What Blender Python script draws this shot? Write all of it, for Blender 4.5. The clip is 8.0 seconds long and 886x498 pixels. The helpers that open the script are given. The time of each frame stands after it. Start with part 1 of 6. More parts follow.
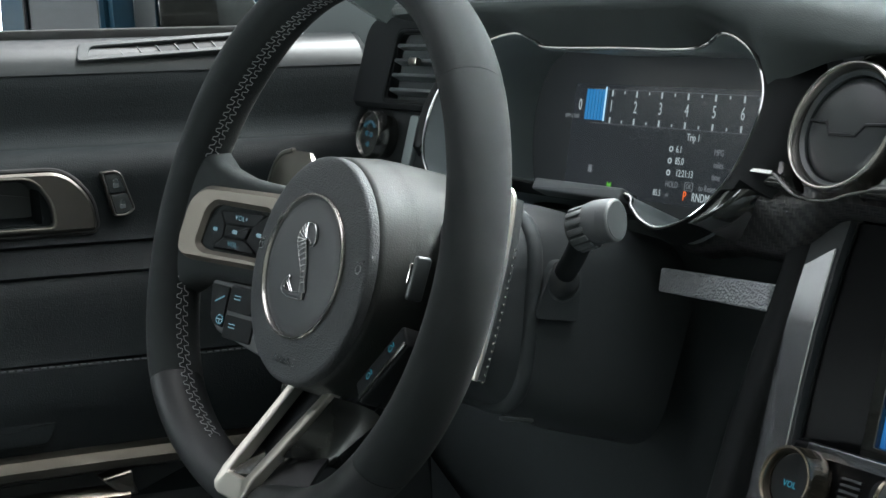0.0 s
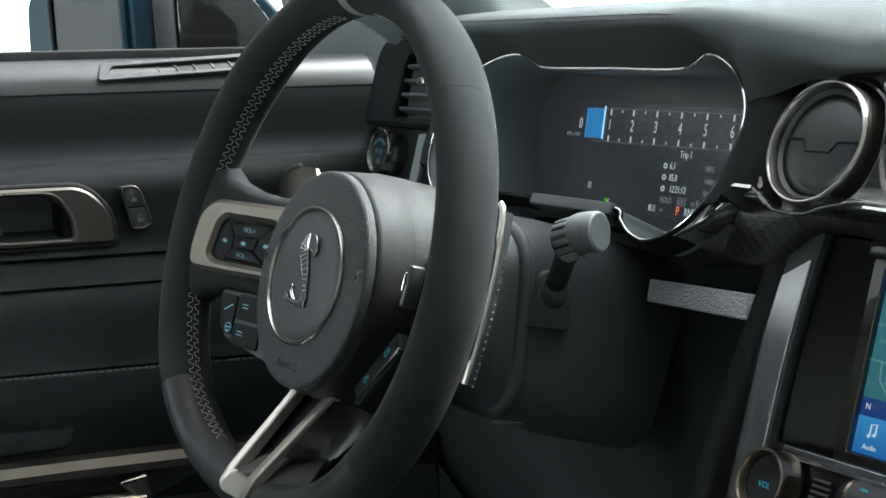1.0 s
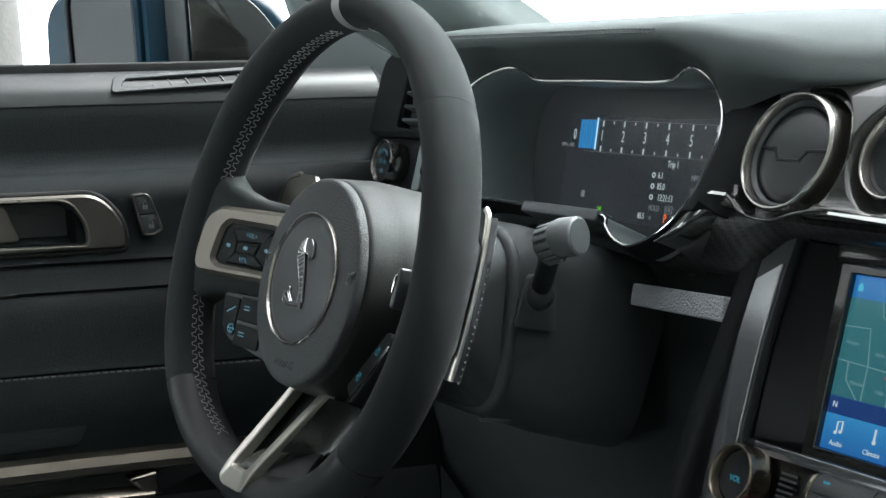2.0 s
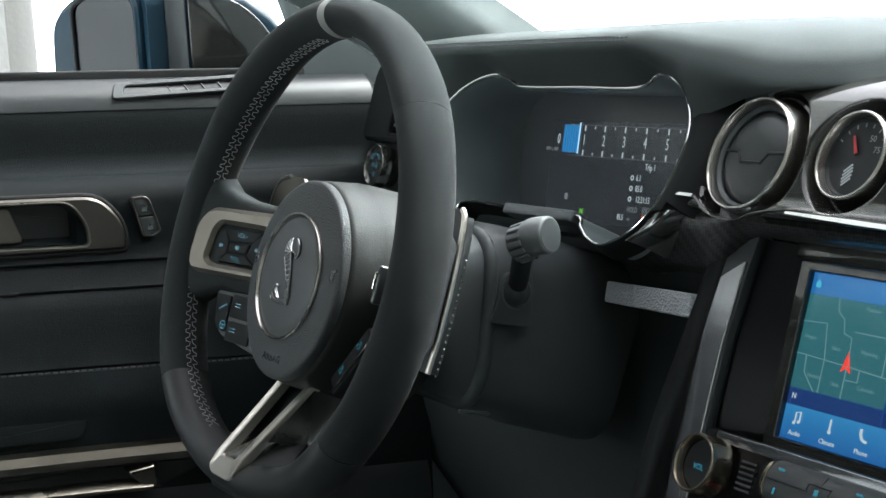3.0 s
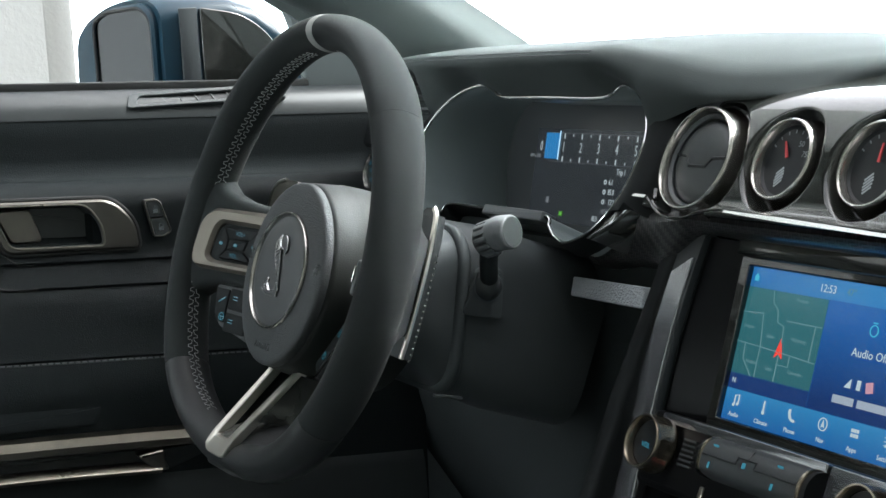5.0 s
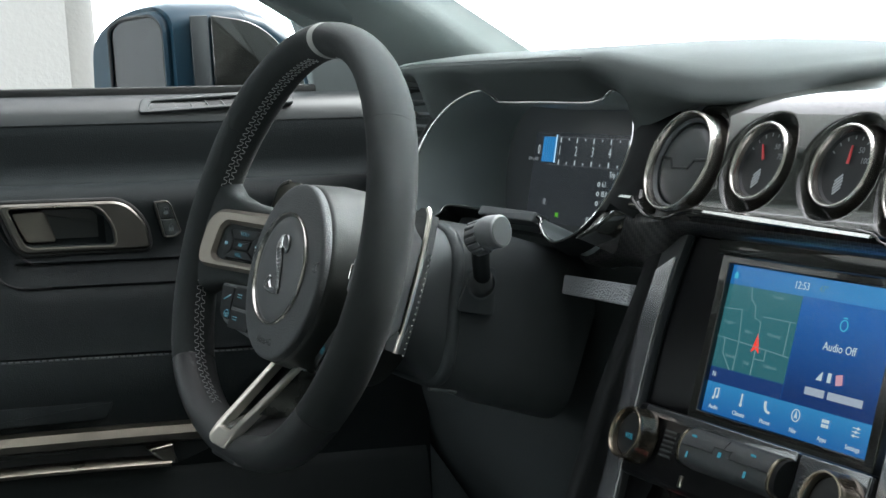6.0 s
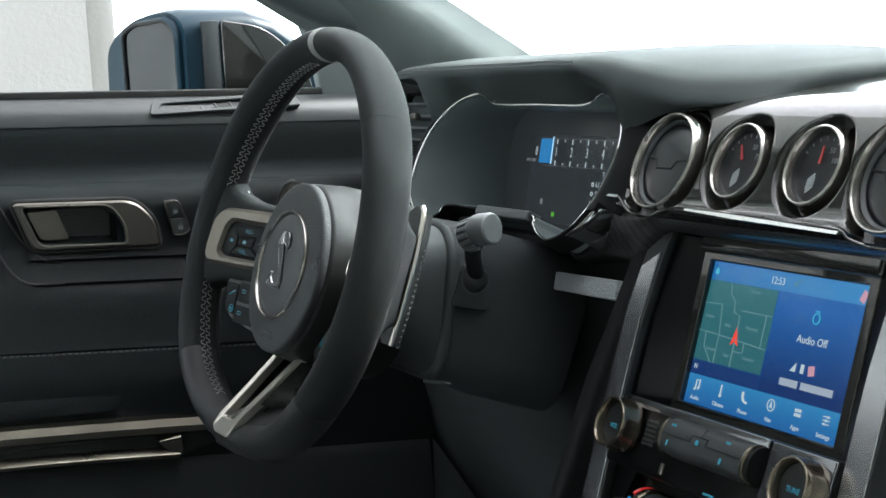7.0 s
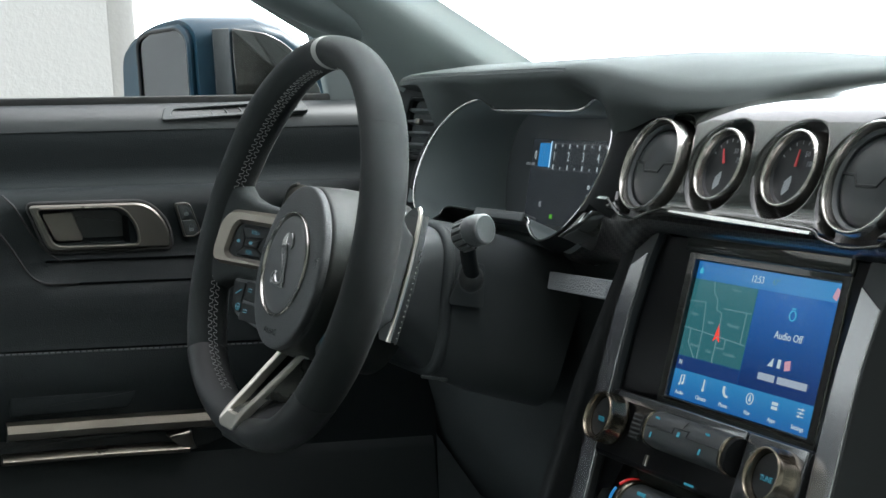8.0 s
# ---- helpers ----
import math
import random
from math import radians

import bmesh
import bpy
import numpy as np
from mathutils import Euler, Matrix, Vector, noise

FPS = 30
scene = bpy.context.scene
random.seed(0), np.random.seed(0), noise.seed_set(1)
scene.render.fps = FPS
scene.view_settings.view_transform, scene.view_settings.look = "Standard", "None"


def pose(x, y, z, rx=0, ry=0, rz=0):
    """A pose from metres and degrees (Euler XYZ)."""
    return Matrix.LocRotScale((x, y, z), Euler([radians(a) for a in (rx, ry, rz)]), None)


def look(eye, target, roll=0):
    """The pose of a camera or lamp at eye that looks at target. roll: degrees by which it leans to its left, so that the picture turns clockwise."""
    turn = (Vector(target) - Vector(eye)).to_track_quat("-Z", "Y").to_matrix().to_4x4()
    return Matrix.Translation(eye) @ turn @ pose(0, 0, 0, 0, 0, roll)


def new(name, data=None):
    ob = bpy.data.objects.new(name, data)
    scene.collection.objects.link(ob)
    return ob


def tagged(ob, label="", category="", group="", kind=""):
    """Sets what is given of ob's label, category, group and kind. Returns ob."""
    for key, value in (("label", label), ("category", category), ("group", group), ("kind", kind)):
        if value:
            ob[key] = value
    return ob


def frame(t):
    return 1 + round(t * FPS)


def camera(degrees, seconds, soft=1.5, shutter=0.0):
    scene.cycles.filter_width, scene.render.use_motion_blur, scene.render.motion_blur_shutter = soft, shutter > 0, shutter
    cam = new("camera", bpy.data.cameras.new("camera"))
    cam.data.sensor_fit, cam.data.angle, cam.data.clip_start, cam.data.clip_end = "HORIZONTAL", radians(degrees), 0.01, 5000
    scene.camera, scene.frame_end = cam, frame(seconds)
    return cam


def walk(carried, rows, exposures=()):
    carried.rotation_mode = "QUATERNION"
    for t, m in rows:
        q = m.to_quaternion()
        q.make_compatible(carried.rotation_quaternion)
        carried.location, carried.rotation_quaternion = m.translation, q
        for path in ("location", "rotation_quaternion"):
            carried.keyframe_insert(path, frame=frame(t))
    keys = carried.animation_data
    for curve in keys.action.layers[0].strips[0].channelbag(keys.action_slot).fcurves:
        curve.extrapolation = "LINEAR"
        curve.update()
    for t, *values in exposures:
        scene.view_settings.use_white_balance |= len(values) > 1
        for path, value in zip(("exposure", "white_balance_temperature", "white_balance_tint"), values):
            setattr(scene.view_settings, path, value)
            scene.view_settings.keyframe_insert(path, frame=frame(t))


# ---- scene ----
# camera on a slider, gliding sideways across the cabin
cam = camera(31.53, 8.0)
PATH = [
    (0, look((0.8436, -0.3626, 1.0197), (-0.0080, 0.1341, 0.8522), -3.48)),
    (0.5, look((0.8692, -0.3624, 1.0189), (0.0106, 0.1248, 0.8597), -3.46)),
    (1, look((0.8950, -0.3627, 1.0183), (0.0299, 0.1154, 0.8661), -3.44)),
    (1.5, look((0.9209, -0.3632, 1.0178), (0.0504, 0.1066, 0.8714), -3.40)),
    (3, look((0.9984, -0.3615, 1.0160), (0.1178, 0.0921, 0.8794), -3.45)),
    (3.5, look((1.0244, -0.3610, 1.0155), (0.1412, 0.0883, 0.8811), -3.47)),
    (4, look((1.0505, -0.3609, 1.0149), (0.1640, 0.0827, 0.8828), -3.46)),
    (4.5, look((1.0772, -0.3607, 1.0144), (0.1870, 0.0760, 0.8849), -3.44)),
    (6, look((1.1538, -0.3595, 1.0130), (0.2528, 0.0566, 0.8908), -3.46)),
    (6.5, look((1.1788, -0.3591, 1.0121), (0.2744, 0.0504, 0.8920), -3.45)),
    (7, look((1.2044, -0.3586, 1.0111), (0.2969, 0.0445, 0.8927), -3.41)),
    (7.5, look((1.2300, -0.3584, 1.0108), (0.3194, 0.0381, 0.8946), -3.41)),
    (8, look((1.2557, -0.3581, 1.0110), (0.3420, 0.0319, 0.8970), -3.41)),
]
walk(cam, PATH)

# ---------------------------------------------------------------- world and large lights
scene.view_settings.exposure = 2.45
world = bpy.data.worlds.new("daylight")
scene.world = world
world.use_nodes = True
wn = world.node_tree.nodes
wl = world.node_tree.links
wn.clear()
w_out = wn.new("ShaderNodeOutputWorld")
w_bg = wn.new("ShaderNodeBackground")
w_sky = wn.new("ShaderNodeTexSky")
w_sky.sky_type = "NISHITA"
w_sky.sun_disc = False
w_sky.sun_elevation = radians(48)
w_sky.sun_rotation = radians(6)
w_sky.dust_density = 4.0
w_hue = wn.new("ShaderNodeHueSaturation")
w_hue.inputs["Saturation"].default_value = 0.18
wl.new(w_sky.outputs[0], w_hue.inputs["Color"])
wl.new(w_hue.outputs[0], w_bg.inputs[0])
wl.new(w_bg.outputs[0], w_out.inputs[0])
w_bg.inputs[1].default_value = 0.15

sun_data = bpy.data.lights.new("sun", "SUN")
sun_data.energy = 0.9
sun_data.angle = radians(14)
sun_data.color = (0.83, 1.0, 1.03)
sun = new("sun", sun_data)
sun.matrix_world = look((0, 0, 6), (-0.5, -5.0, 0.0))


# ---------------------------------------------------------------- materials
def material(name, colour, rough=0.5, metal=0.0, grain=0.0, grain_scale=900.0, vary=0.15, vary_scale=9.0,
             coat=0.0, sheen=0.0, spec=0.5, kind="noise", rough_vary=0.08):
    """A surface with a fine relief (grain, in metres of depth), a slow change of tone and of gloss."""
    m = bpy.data.materials.new(name)
    m.use_nodes = True
    n, l = m.node_tree.nodes, m.node_tree.links
    b = n["Principled BSDF"]
    b.inputs["Metallic"].default_value = metal
    b.inputs["Coat Weight"].default_value = coat
    b.inputs["Coat Roughness"].default_value = 0.04
    b.inputs["Sheen Weight"].default_value = sheen
    b.inputs["Sheen Roughness"].default_value = 0.45
    b.inputs["Specular IOR Level"].default_value = spec
    tc = n.new("ShaderNodeTexCoord")
    slow = n.new("ShaderNodeTexNoise")
    slow.inputs["Scale"].default_value = vary_scale
    slow.inputs["Detail"].default_value = 5
    l.new(tc.outputs["Object"], slow.inputs["Vector"])
    ramp = n.new("ShaderNodeMix")
    ramp.data_type = "RGBA"
    ramp.inputs[6].default_value = (*[c * (1 - vary) for c in colour], 1)
    ramp.inputs[7].default_value = (*[min(1, c * (1 + vary)) for c in colour], 1)
    l.new(slow.outputs["Fac"], ramp.inputs[0])
    l.new(ramp.outputs[2], b.inputs["Base Color"])
    rr = n.new("ShaderNodeMapRange")
    rr.inputs[3].default_value = max(0.02, rough - rough_vary)
    rr.inputs[4].default_value = min(1, rough + rough_vary)
    l.new(slow.outputs["Fac"], rr.inputs[0])
    l.new(rr.outputs[0], b.inputs["Roughness"])
    if grain:
        if kind == "voronoi":
            g = n.new("ShaderNodeTexVoronoi")
            g.feature = "F1"
            out = g.outputs["Distance"]
        else:
            g = n.new("ShaderNodeTexNoise")
            g.inputs["Detail"].default_value = 3
            out = g.outputs["Fac"]
        g.inputs["Scale"].default_value = grain_scale
        l.new(tc.outputs["Object"], g.inputs["Vector"])
        bump = n.new("ShaderNodeBump")
        bump.inputs["Strength"].default_value = 0.6
        bump.inputs["Distance"].default_value = grain
        l.new(out, bump.inputs["Height"])
        l.new(bump.outputs[0], b.inputs["Normal"])
    return m


def glow(name, colour, strength=1.0, gloss=0.25):
    """A lit display area behind a glossy face."""
    m = bpy.data.materials.new(name)
    m.use_nodes = True
    b = m.node_tree.nodes["Principled BSDF"]
    b.inputs["Base Color"].default_value = (0.01, 0.01, 0.012, 1)
    b.inputs["Roughness"].default_value = gloss
    b.inputs["Emission Color"].default_value = (*colour, 1)
    b.inputs["Emission Strength"].default_value = strength * 0.188
    return m


def glass(name, tint=(1, 1, 1), rough=0.0):
    m = bpy.data.materials.new(name)
    m.use_nodes = True
    b = m.node_tree.nodes["Principled BSDF"]
    b.inputs["Base Color"].default_value = (*tint, 1)
    b.inputs["Transmission Weight"].default_value = 1.0
    b.inputs["Roughness"].default_value = rough
    b.inputs["IOR"].default_value = 1.02
    return m


def carbon(name):
    """Twill carbon weave under clear lacquer: 2 mm tows stepping diagonally."""
    m = bpy.data.materials.new(name)
    m.use_nodes = True
    n, l = m.node_tree.nodes, m.node_tree.links
    b = n["Principled BSDF"]
    tc = n.new("ShaderNodeTexCoord")
    sep = n.new("ShaderNodeSeparateXYZ")
    l.new(tc.outputs["Object"], sep.inputs[0])

    def op(kind, a, c):
        k = n.new("ShaderNodeMath")
        k.operation = kind
        for i, v in enumerate((a, c)):
            if isinstance(v, (int, float)):
                k.inputs[i].default_value = v
            else:
                l.new(v, k.inputs[i])
        return k.outputs[0]

    cell = 0.0026
    a = op("DIVIDE", op("ADD", sep.outputs[0], sep.outputs[1]), cell)
    c = op("DIVIDE", op("SUBTRACT", sep.outputs[2], op("MULTIPLY", sep.outputs[1], 0.3)), cell)
    step = op("ADD", op("FLOOR", a, 0), op("FLOOR", c, 0))
    twill = op("LESS_THAN", op("FRACT", op("DIVIDE", step, 4.0), 0), 0.5)
    fa = op("ABSOLUTE", op("SUBTRACT", op("FRACT", a, 0), 0.5), 0)
    fc = op("ABSOLUTE", op("SUBTRACT", op("FRACT", c, 0), 0.5), 0)
    height = op("ADD", op("MULTIPLY", twill, fa), op("MULTIPLY", op("SUBTRACT", 1.0, twill), fc))
    mix = n.new("ShaderNodeMix")
    mix.data_type = "RGBA"
    mix.inputs[6].default_value = (0.008, 0.008, 0.009, 1)
    mix.inputs[7].default_value = (0.028, 0.026, 0.025, 1)
    l.new(twill, mix.inputs[0])
    l.new(mix.outputs[2], b.inputs["Base Color"])
    bump = n.new("ShaderNodeBump")
    bump.inputs["Strength"].default_value = 0.5
    bump.inputs["Distance"].default_value = 0.0006
    l.new(height, bump.inputs["Height"])
    l.new(bump.outputs[0], b.inputs["Normal"])
    b.inputs["Roughness"].default_value = 0.35
    b.inputs["Metallic"].default_value = 0.1
    b.inputs["Coat Weight"].default_value = 0.45
    b.inputs["Coat Roughness"].default_value = 0.05
    return m


PAD = material("dash_pad_vinyl", (0.052, 0.060, 0.059), 0.75, grain=0.00015, grain_scale=1300, kind="voronoi", vary=0.12, spec=0.13)
HARD = material("hard_black_plastic", (0.042, 0.047, 0.048), 0.36, grain=0.0001, grain_scale=1800, vary=0.2)
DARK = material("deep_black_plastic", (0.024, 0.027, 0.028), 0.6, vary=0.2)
DOORSKIN = material("door_vinyl", (0.0095, 0.0125, 0.0135), 0.66, spec=0.13, grain=0.0003, grain_scale=1000, kind="voronoi", vary=0.12)
SUEDE = material("suede_microfibre", (0.0165, 0.0190, 0.0193), 0.95, grain=0.0004, grain_scale=2600, vary=0.25, vary_scale=30, sheen=0.04, spec=0.2)
LEATHER = material("rim_leather", (0.014, 0.015, 0.0155), 0.46, spec=0.35, grain=0.00012, grain_scale=1500, vary=0.15)
AIRBAG = material("airbag_vinyl", (0.031, 0.0335, 0.035), 0.60, spec=0.32, grain=0.0005, grain_scale=950, kind="voronoi", vary=0.1)
EMBLEM = material("emblem_plastic", (0.033, 0.035, 0.037), 0.55, vary=0.06)
SATIN = material("satin_nickel", (0.72, 0.68, 0.61), 0.36, metal=1.0, vary=0.08, grain=0.00002, grain_scale=3000)
SURROUND = material("brown_satin_nickel", (0.115, 0.102, 0.086), 0.52, metal=0.85, vary=0.08, grain=0.00002, grain_scale=3000)
# Black hood plastic made far paler, in place of light reaching inside it.
HOODIN = material("hood_plastic_lifted", (0.21, 0.24, 0.245), 0.34, grain=0.0002, grain_scale=1400, kind="voronoi", vary=0.12)
HANDLE = material("handle_satin", (0.135, 0.128, 0.115), 0.34, metal=0.9, vary=0.12)
SATIN_DARK = material("dark_satin_metal", (0.27, 0.25, 0.22), 0.30, metal=1.0, vary=0.1)
STRIP = material("strip_satin", (0.17, 0.155, 0.13), 0.30, metal=1.0, vary=0.2, vary_scale=18)
CHROME = material("chrome", (0.72, 0.72, 0.71), 0.10, metal=1.0, vary=0.04, rough_vary=0.03)
RING = material("bright_satin_ring", (0.50, 0.48, 0.45), 0.20, metal=1.0, vary=0.06, rough_vary=0.05)
GLOSS = material("piano_black", (0.019, 0.020, 0.018), 0.10, vary=0.1, coat=0.7, rough_vary=0.03)
CHEEK = material("smoked_metal", (0.055, 0.057, 0.054), 0.28, metal=0.9, vary=0.15)
CARBON = carbon("carbon_weave")
KNOBMETAL = material("warm_knob_metal", (0.31, 0.27, 0.215), 0.25, metal=1.0, vary=0.1, rough_vary=0.05)
# One silver in two tones: brighter on lit frames, darker on the shaded shelf.
SILVER_LIT = material("silver_lit", (0.42, 0.43, 0.45), 0.2, metal=0.9, vary=0.02, rough_vary=0.01)
SILVER_SHADED = material("silver_shaded", (0.27, 0.28, 0.295), 0.17, metal=0.9, vary=0.02, rough_vary=0.01)
KNEE = material("grey_grained_vinyl", (0.36, 0.375, 0.39), 0.38, grain=0.0030, grain_scale=680, kind="voronoi", vary=0.12)
THREAD = material("grey_thread", (0.33, 0.33, 0.33), 0.8, vary=0.2)
THREAD_DARK = material("dark_thread", (0.085, 0.09, 0.094), 0.8, vary=0.2)
SHROUD = material("column_plastic", (0.040, 0.046, 0.048), 0.6, grain=0.0002, grain_scale=1500, vary=0.2, spec=0.25)
HARDMATT = material("lower_dash_plastic", (0.024, 0.028, 0.029), 0.7, grain=0.0002, grain_scale=1400, vary=0.2, spec=0.2)
LEDGE = material("smooth_ledge_vinyl", (0.0095, 0.0122, 0.0132), 0.36, vary=0.1, spec=0.50, grain=0.00006, grain_scale=1200, rough_vary=0.05)
COVER = material("cover_vinyl", (0.13, 0.15, 0.15), 0.55, vary=0.1)
PILLAR = material("pillar_vinyl", (0.20, 0.225, 0.222), 0.24, grain=0.0001, grain_scale=1000, kind="voronoi", vary=0.1)
DIALFACE = material("dial_black", (0.010, 0.011, 0.012), 0.35, vary=0.1, spec=0.3)
MARK = material("printed_grey", (0.19, 0.20, 0.21), 0.6, vary=0.1)
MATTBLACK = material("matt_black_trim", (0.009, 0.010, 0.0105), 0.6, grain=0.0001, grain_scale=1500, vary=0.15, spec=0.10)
PANELBLACK = material("panel_black", (0.0035, 0.0035, 0.004), 0.35, vary=0.1, spec=0.14)
RUBBER = material("black_rubber", (0.010, 0.010, 0.010), 0.7)
BLUEPAINT = material("blue_car_paint", (0.003, 0.020, 0.034), 0.35, spec=0.3, vary=0.06)
MIRROR = material("mirror_glass", (0.125, 0.14, 0.155), 0.02, metal=1.0, vary=0.02, rough_vary=0.01)
WALLWHITE = material("white_wall_paint", (0.32, 0.317, 0.305), 0.75, vary=0.04, vary_scale=0.8, grain=0.002, grain_scale=60)
CONCRETE = material("concrete", (0.17, 0.168, 0.16), 0.8, vary=0.2, vary_scale=0.7, grain=0.003, grain_scale=40)
HEADLINER = material("headliner_cloth", (0.11, 0.115, 0.105), 0.95, grain=0.0006, grain_scale=900)
CARPET = material("carpet", (0.17, 0.19, 0.20), 1.0, grain=0.003, grain_scale=700)
GLASS = glass("window_glass")


# ---------------------------------------------------------------- mesh tools
def finish(bm, angle=38):
    bmesh.ops.recalc_face_normals(bm, faces=bm.faces)
    lim = radians(angle)
    for f in bm.faces:
        f.smooth = True
    for e in bm.edges:
        if len(e.link_faces) == 2 and e.calc_face_angle(0.0) > lim:
            e.smooth = False


def part(name, bm, mat, parent=None, label="", m=None, angle=38, kind=""):
    """Links a bmesh as one mesh object, under a thing or a part."""
    finish(bm, angle)
    me = bpy.data.meshes.new(name)
    bm.to_mesh(me)
    bm.free()
    me.materials.append(mat)
    ob = new(name, me)
    if parent is not None:
        ob.parent = parent
    if m is not None:
        ob.matrix_basis = m
    return tagged(ob, label, kind=kind)


def thing(name, m, label, category, group="", kind=""):
    ob = new(name)
    ob.empty_display_size = 0.02
    ob.matrix_basis = m
    return tagged(ob, label, category, group, kind)


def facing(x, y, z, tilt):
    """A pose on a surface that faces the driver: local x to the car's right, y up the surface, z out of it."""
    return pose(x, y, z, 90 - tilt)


def box(bm, sx, sy, sz, at=(0, 0, 0), bev=0.0, seg=2, rot=None):
    r = bmesh.ops.create_cube(bm, size=1.0)
    vs = r["verts"]
    bmesh.ops.scale(bm, vec=(sx, sy, sz), verts=vs)
    if bev:
        es = list({e for v in vs for e in v.link_edges})
        r = bmesh.ops.bevel(bm, geom=es, offset=bev, segments=seg, affect="EDGES", profile=0.5)
        vs = list({v for f in r["faces"] for v in f.verts} | {v for v in vs if v.is_valid})
    mm = Matrix.Translation(at) @ (rot if rot is not None else Matrix.Identity(4))
    bmesh.ops.transform(bm, matrix=mm, verts=vs)
    return bm


def rpoly(pts, r, n=5):
    """A polygon with its corners rounded; r: one radius or one for each corner."""
    out = []
    k = len(pts)
    for i in range(k):
        p, a, b = Vector(pts[i]), Vector(pts[i - 1]), Vector(pts[(i + 1) % k])
        rad = r[i] if isinstance(r, (list, tuple)) else r
        d1, d2 = (a - p), (b - p)
        rad = min(rad, d1.length * 0.48, d2.length * 0.48)
        if rad <= 0:
            out.append(tuple(p))
            continue
        s, e = p + d1.normalized() * rad, p + d2.normalized() * rad
        for j in range(n + 1):
            t = j / n
            q = s * (1 - t) ** 2 + p * 2 * t * (1 - t) + e * t * t
            out.append((q.x, q.y))
    return out


def circle(r, n=48, cx=0.0, cy=0.0, ry=None):
    return [(cx + r * math.cos(2 * math.pi * i / n), cy + (ry or r) * math.sin(2 * math.pi * i / n)) for i in range(n)]


def inset(pts, d):
    """The outline moved inwards by d (counter-clockwise outline)."""
    out = []
    k = len(pts)
    for i in range(k):
        a, p, b = Vector(pts[i - 1]), Vector(pts[i]), Vector(pts[(i + 1) % k])
        t = (b - a)
        if t.length < 1e-9:
            out.append(tuple(p))
            continue
        t.normalize()
        out.append((p.x - t.y * d, p.y + t.x * d))
    return out


def loops(bm, rings, closed=True, cap0=False, cap1=False):
    """Skin between rings of points of equal count."""
    vr = [[bm.verts.new(p) for p in ring] for ring in rings]
    for a, b in zip(vr, vr[1:]):
        k = len(a)
        for i in range(k if closed else k - 1):
            j = (i + 1) % k
            try:
                bm.faces.new((a[i], a[j], b[j], b[i]))
            except ValueError:
                pass
    if cap0:
        bm.faces.new(list(reversed(vr[0])))
    if cap1:
        bm.faces.new(vr[-1])
    return vr


def slab(bm, pts, z0, z1, bev=0.0, steps=3):
    """A plate of that outline from z0 up to z1, its upper edge rounded by bev."""
    rings = [[(x, y, z0) for x, y in pts]]
    if bev:
        for i in range(steps + 1):
            a = math.pi / 2 * i / steps
            q = inset(pts, bev * (1 - math.cos(a)))
            rings.append([(x, y, z1 - bev + bev * math.sin(a)) for x, y in q])
    else:
        rings.append([(x, y, z1) for x, y in pts])
    loops(bm, rings, cap0=True, cap1=True)
    return bm


def frame_plate(bm, outer, inner, z0, z1, bev=0.0):
    """A plate with an opening; both outlines with equal counts."""
    o2, i2 = inset(outer, bev), inset(inner, -bev)
    rings = [[(x, y, z0) for x, y in inner], [(x, y, z0) for x, y in outer], [(x, y, z1 - bev) for x, y in outer],
             [(x, y, z1) for x, y in o2], [(x, y, z1) for x, y in i2], [(x, y, z1 - bev) for x, y in inner],
             [(x, y, z0) for x, y in inner]]
    loops(bm, rings)
    bmesh.ops.remove_doubles(bm, verts=bm.verts, dist=1e-6)
    return bm


def lathe(bm, prof, n=48, m=None):
    """Turns a profile of (radius, height) round the z axis."""
    start = len(bm.verts)
    rings = [[(max(r, 1e-5) * math.cos(2 * math.pi * i / n), max(r, 1e-5) * math.sin(2 * math.pi * i / n), z) for i in range(n)] for r, z in prof]
    if m is not None:
        rings = [[m @ Vector(p) for p in ring] for ring in rings]
    loops(bm, rings, cap0=prof[0][0] > 1e-4, cap1=prof[-1][0] > 1e-4)
    return bm


def sweep(bm, path, prof, closed=False, up=(0, 0, 1), scale=None):
    """Carries a closed profile of (side, up) along a path."""
    rings = []
    k = len(path)
    P = [Vector(p) for p in path]
    for i, p in enumerate(P):
        a = P[i - 1] if (i or closed) else p
        b = P[(i + 1) % k] if (i < k - 1 or closed) else p
        t = (b - a).normalized()
        s = t.cross(Vector(up)).normalized()
        u = s.cross(t).normalized()
        f = scale[i] if scale else 1.0
        rings.append([p + s * (x * f) + u * (y * f) for x, y in prof])
    if closed:
        rings.append(rings[0])
        loops(bm, rings)
        bmesh.ops.remove_doubles(bm, verts=bm.verts, dist=1e-6)
    else:
        loops(bm, rings, cap0=True, cap1=True)
    return bm


def smooth_path(pts, n=8, closed=False):
    """A Catmull-Rom curve through the points."""
    P = [Vector(p) for p in pts]
    k = len(P)
    out = []
    for i in range(k if closed else k - 1):
        p0 = P[(i - 1) % k] if (closed or i) else P[0] * 2 - P[1]
        p1, p2 = P[i], P[(i + 1) % k]
        p3 = P[(i + 2) % k] if (closed or i < k - 2) else P[-1] * 2 - P[-2]
        for j in range(n):
            t = j / n
            out.append(0.5 * (2 * p1 + (p2 - p0) * t + (2 * p0 - 5 * p1 + 4 * p2 - p3) * t * t + (3 * p1 - p0 - 3 * p2 + p3) * t ** 3))
    if not closed:
        out.append(P[-1])
    return [tuple(p) for p in out]


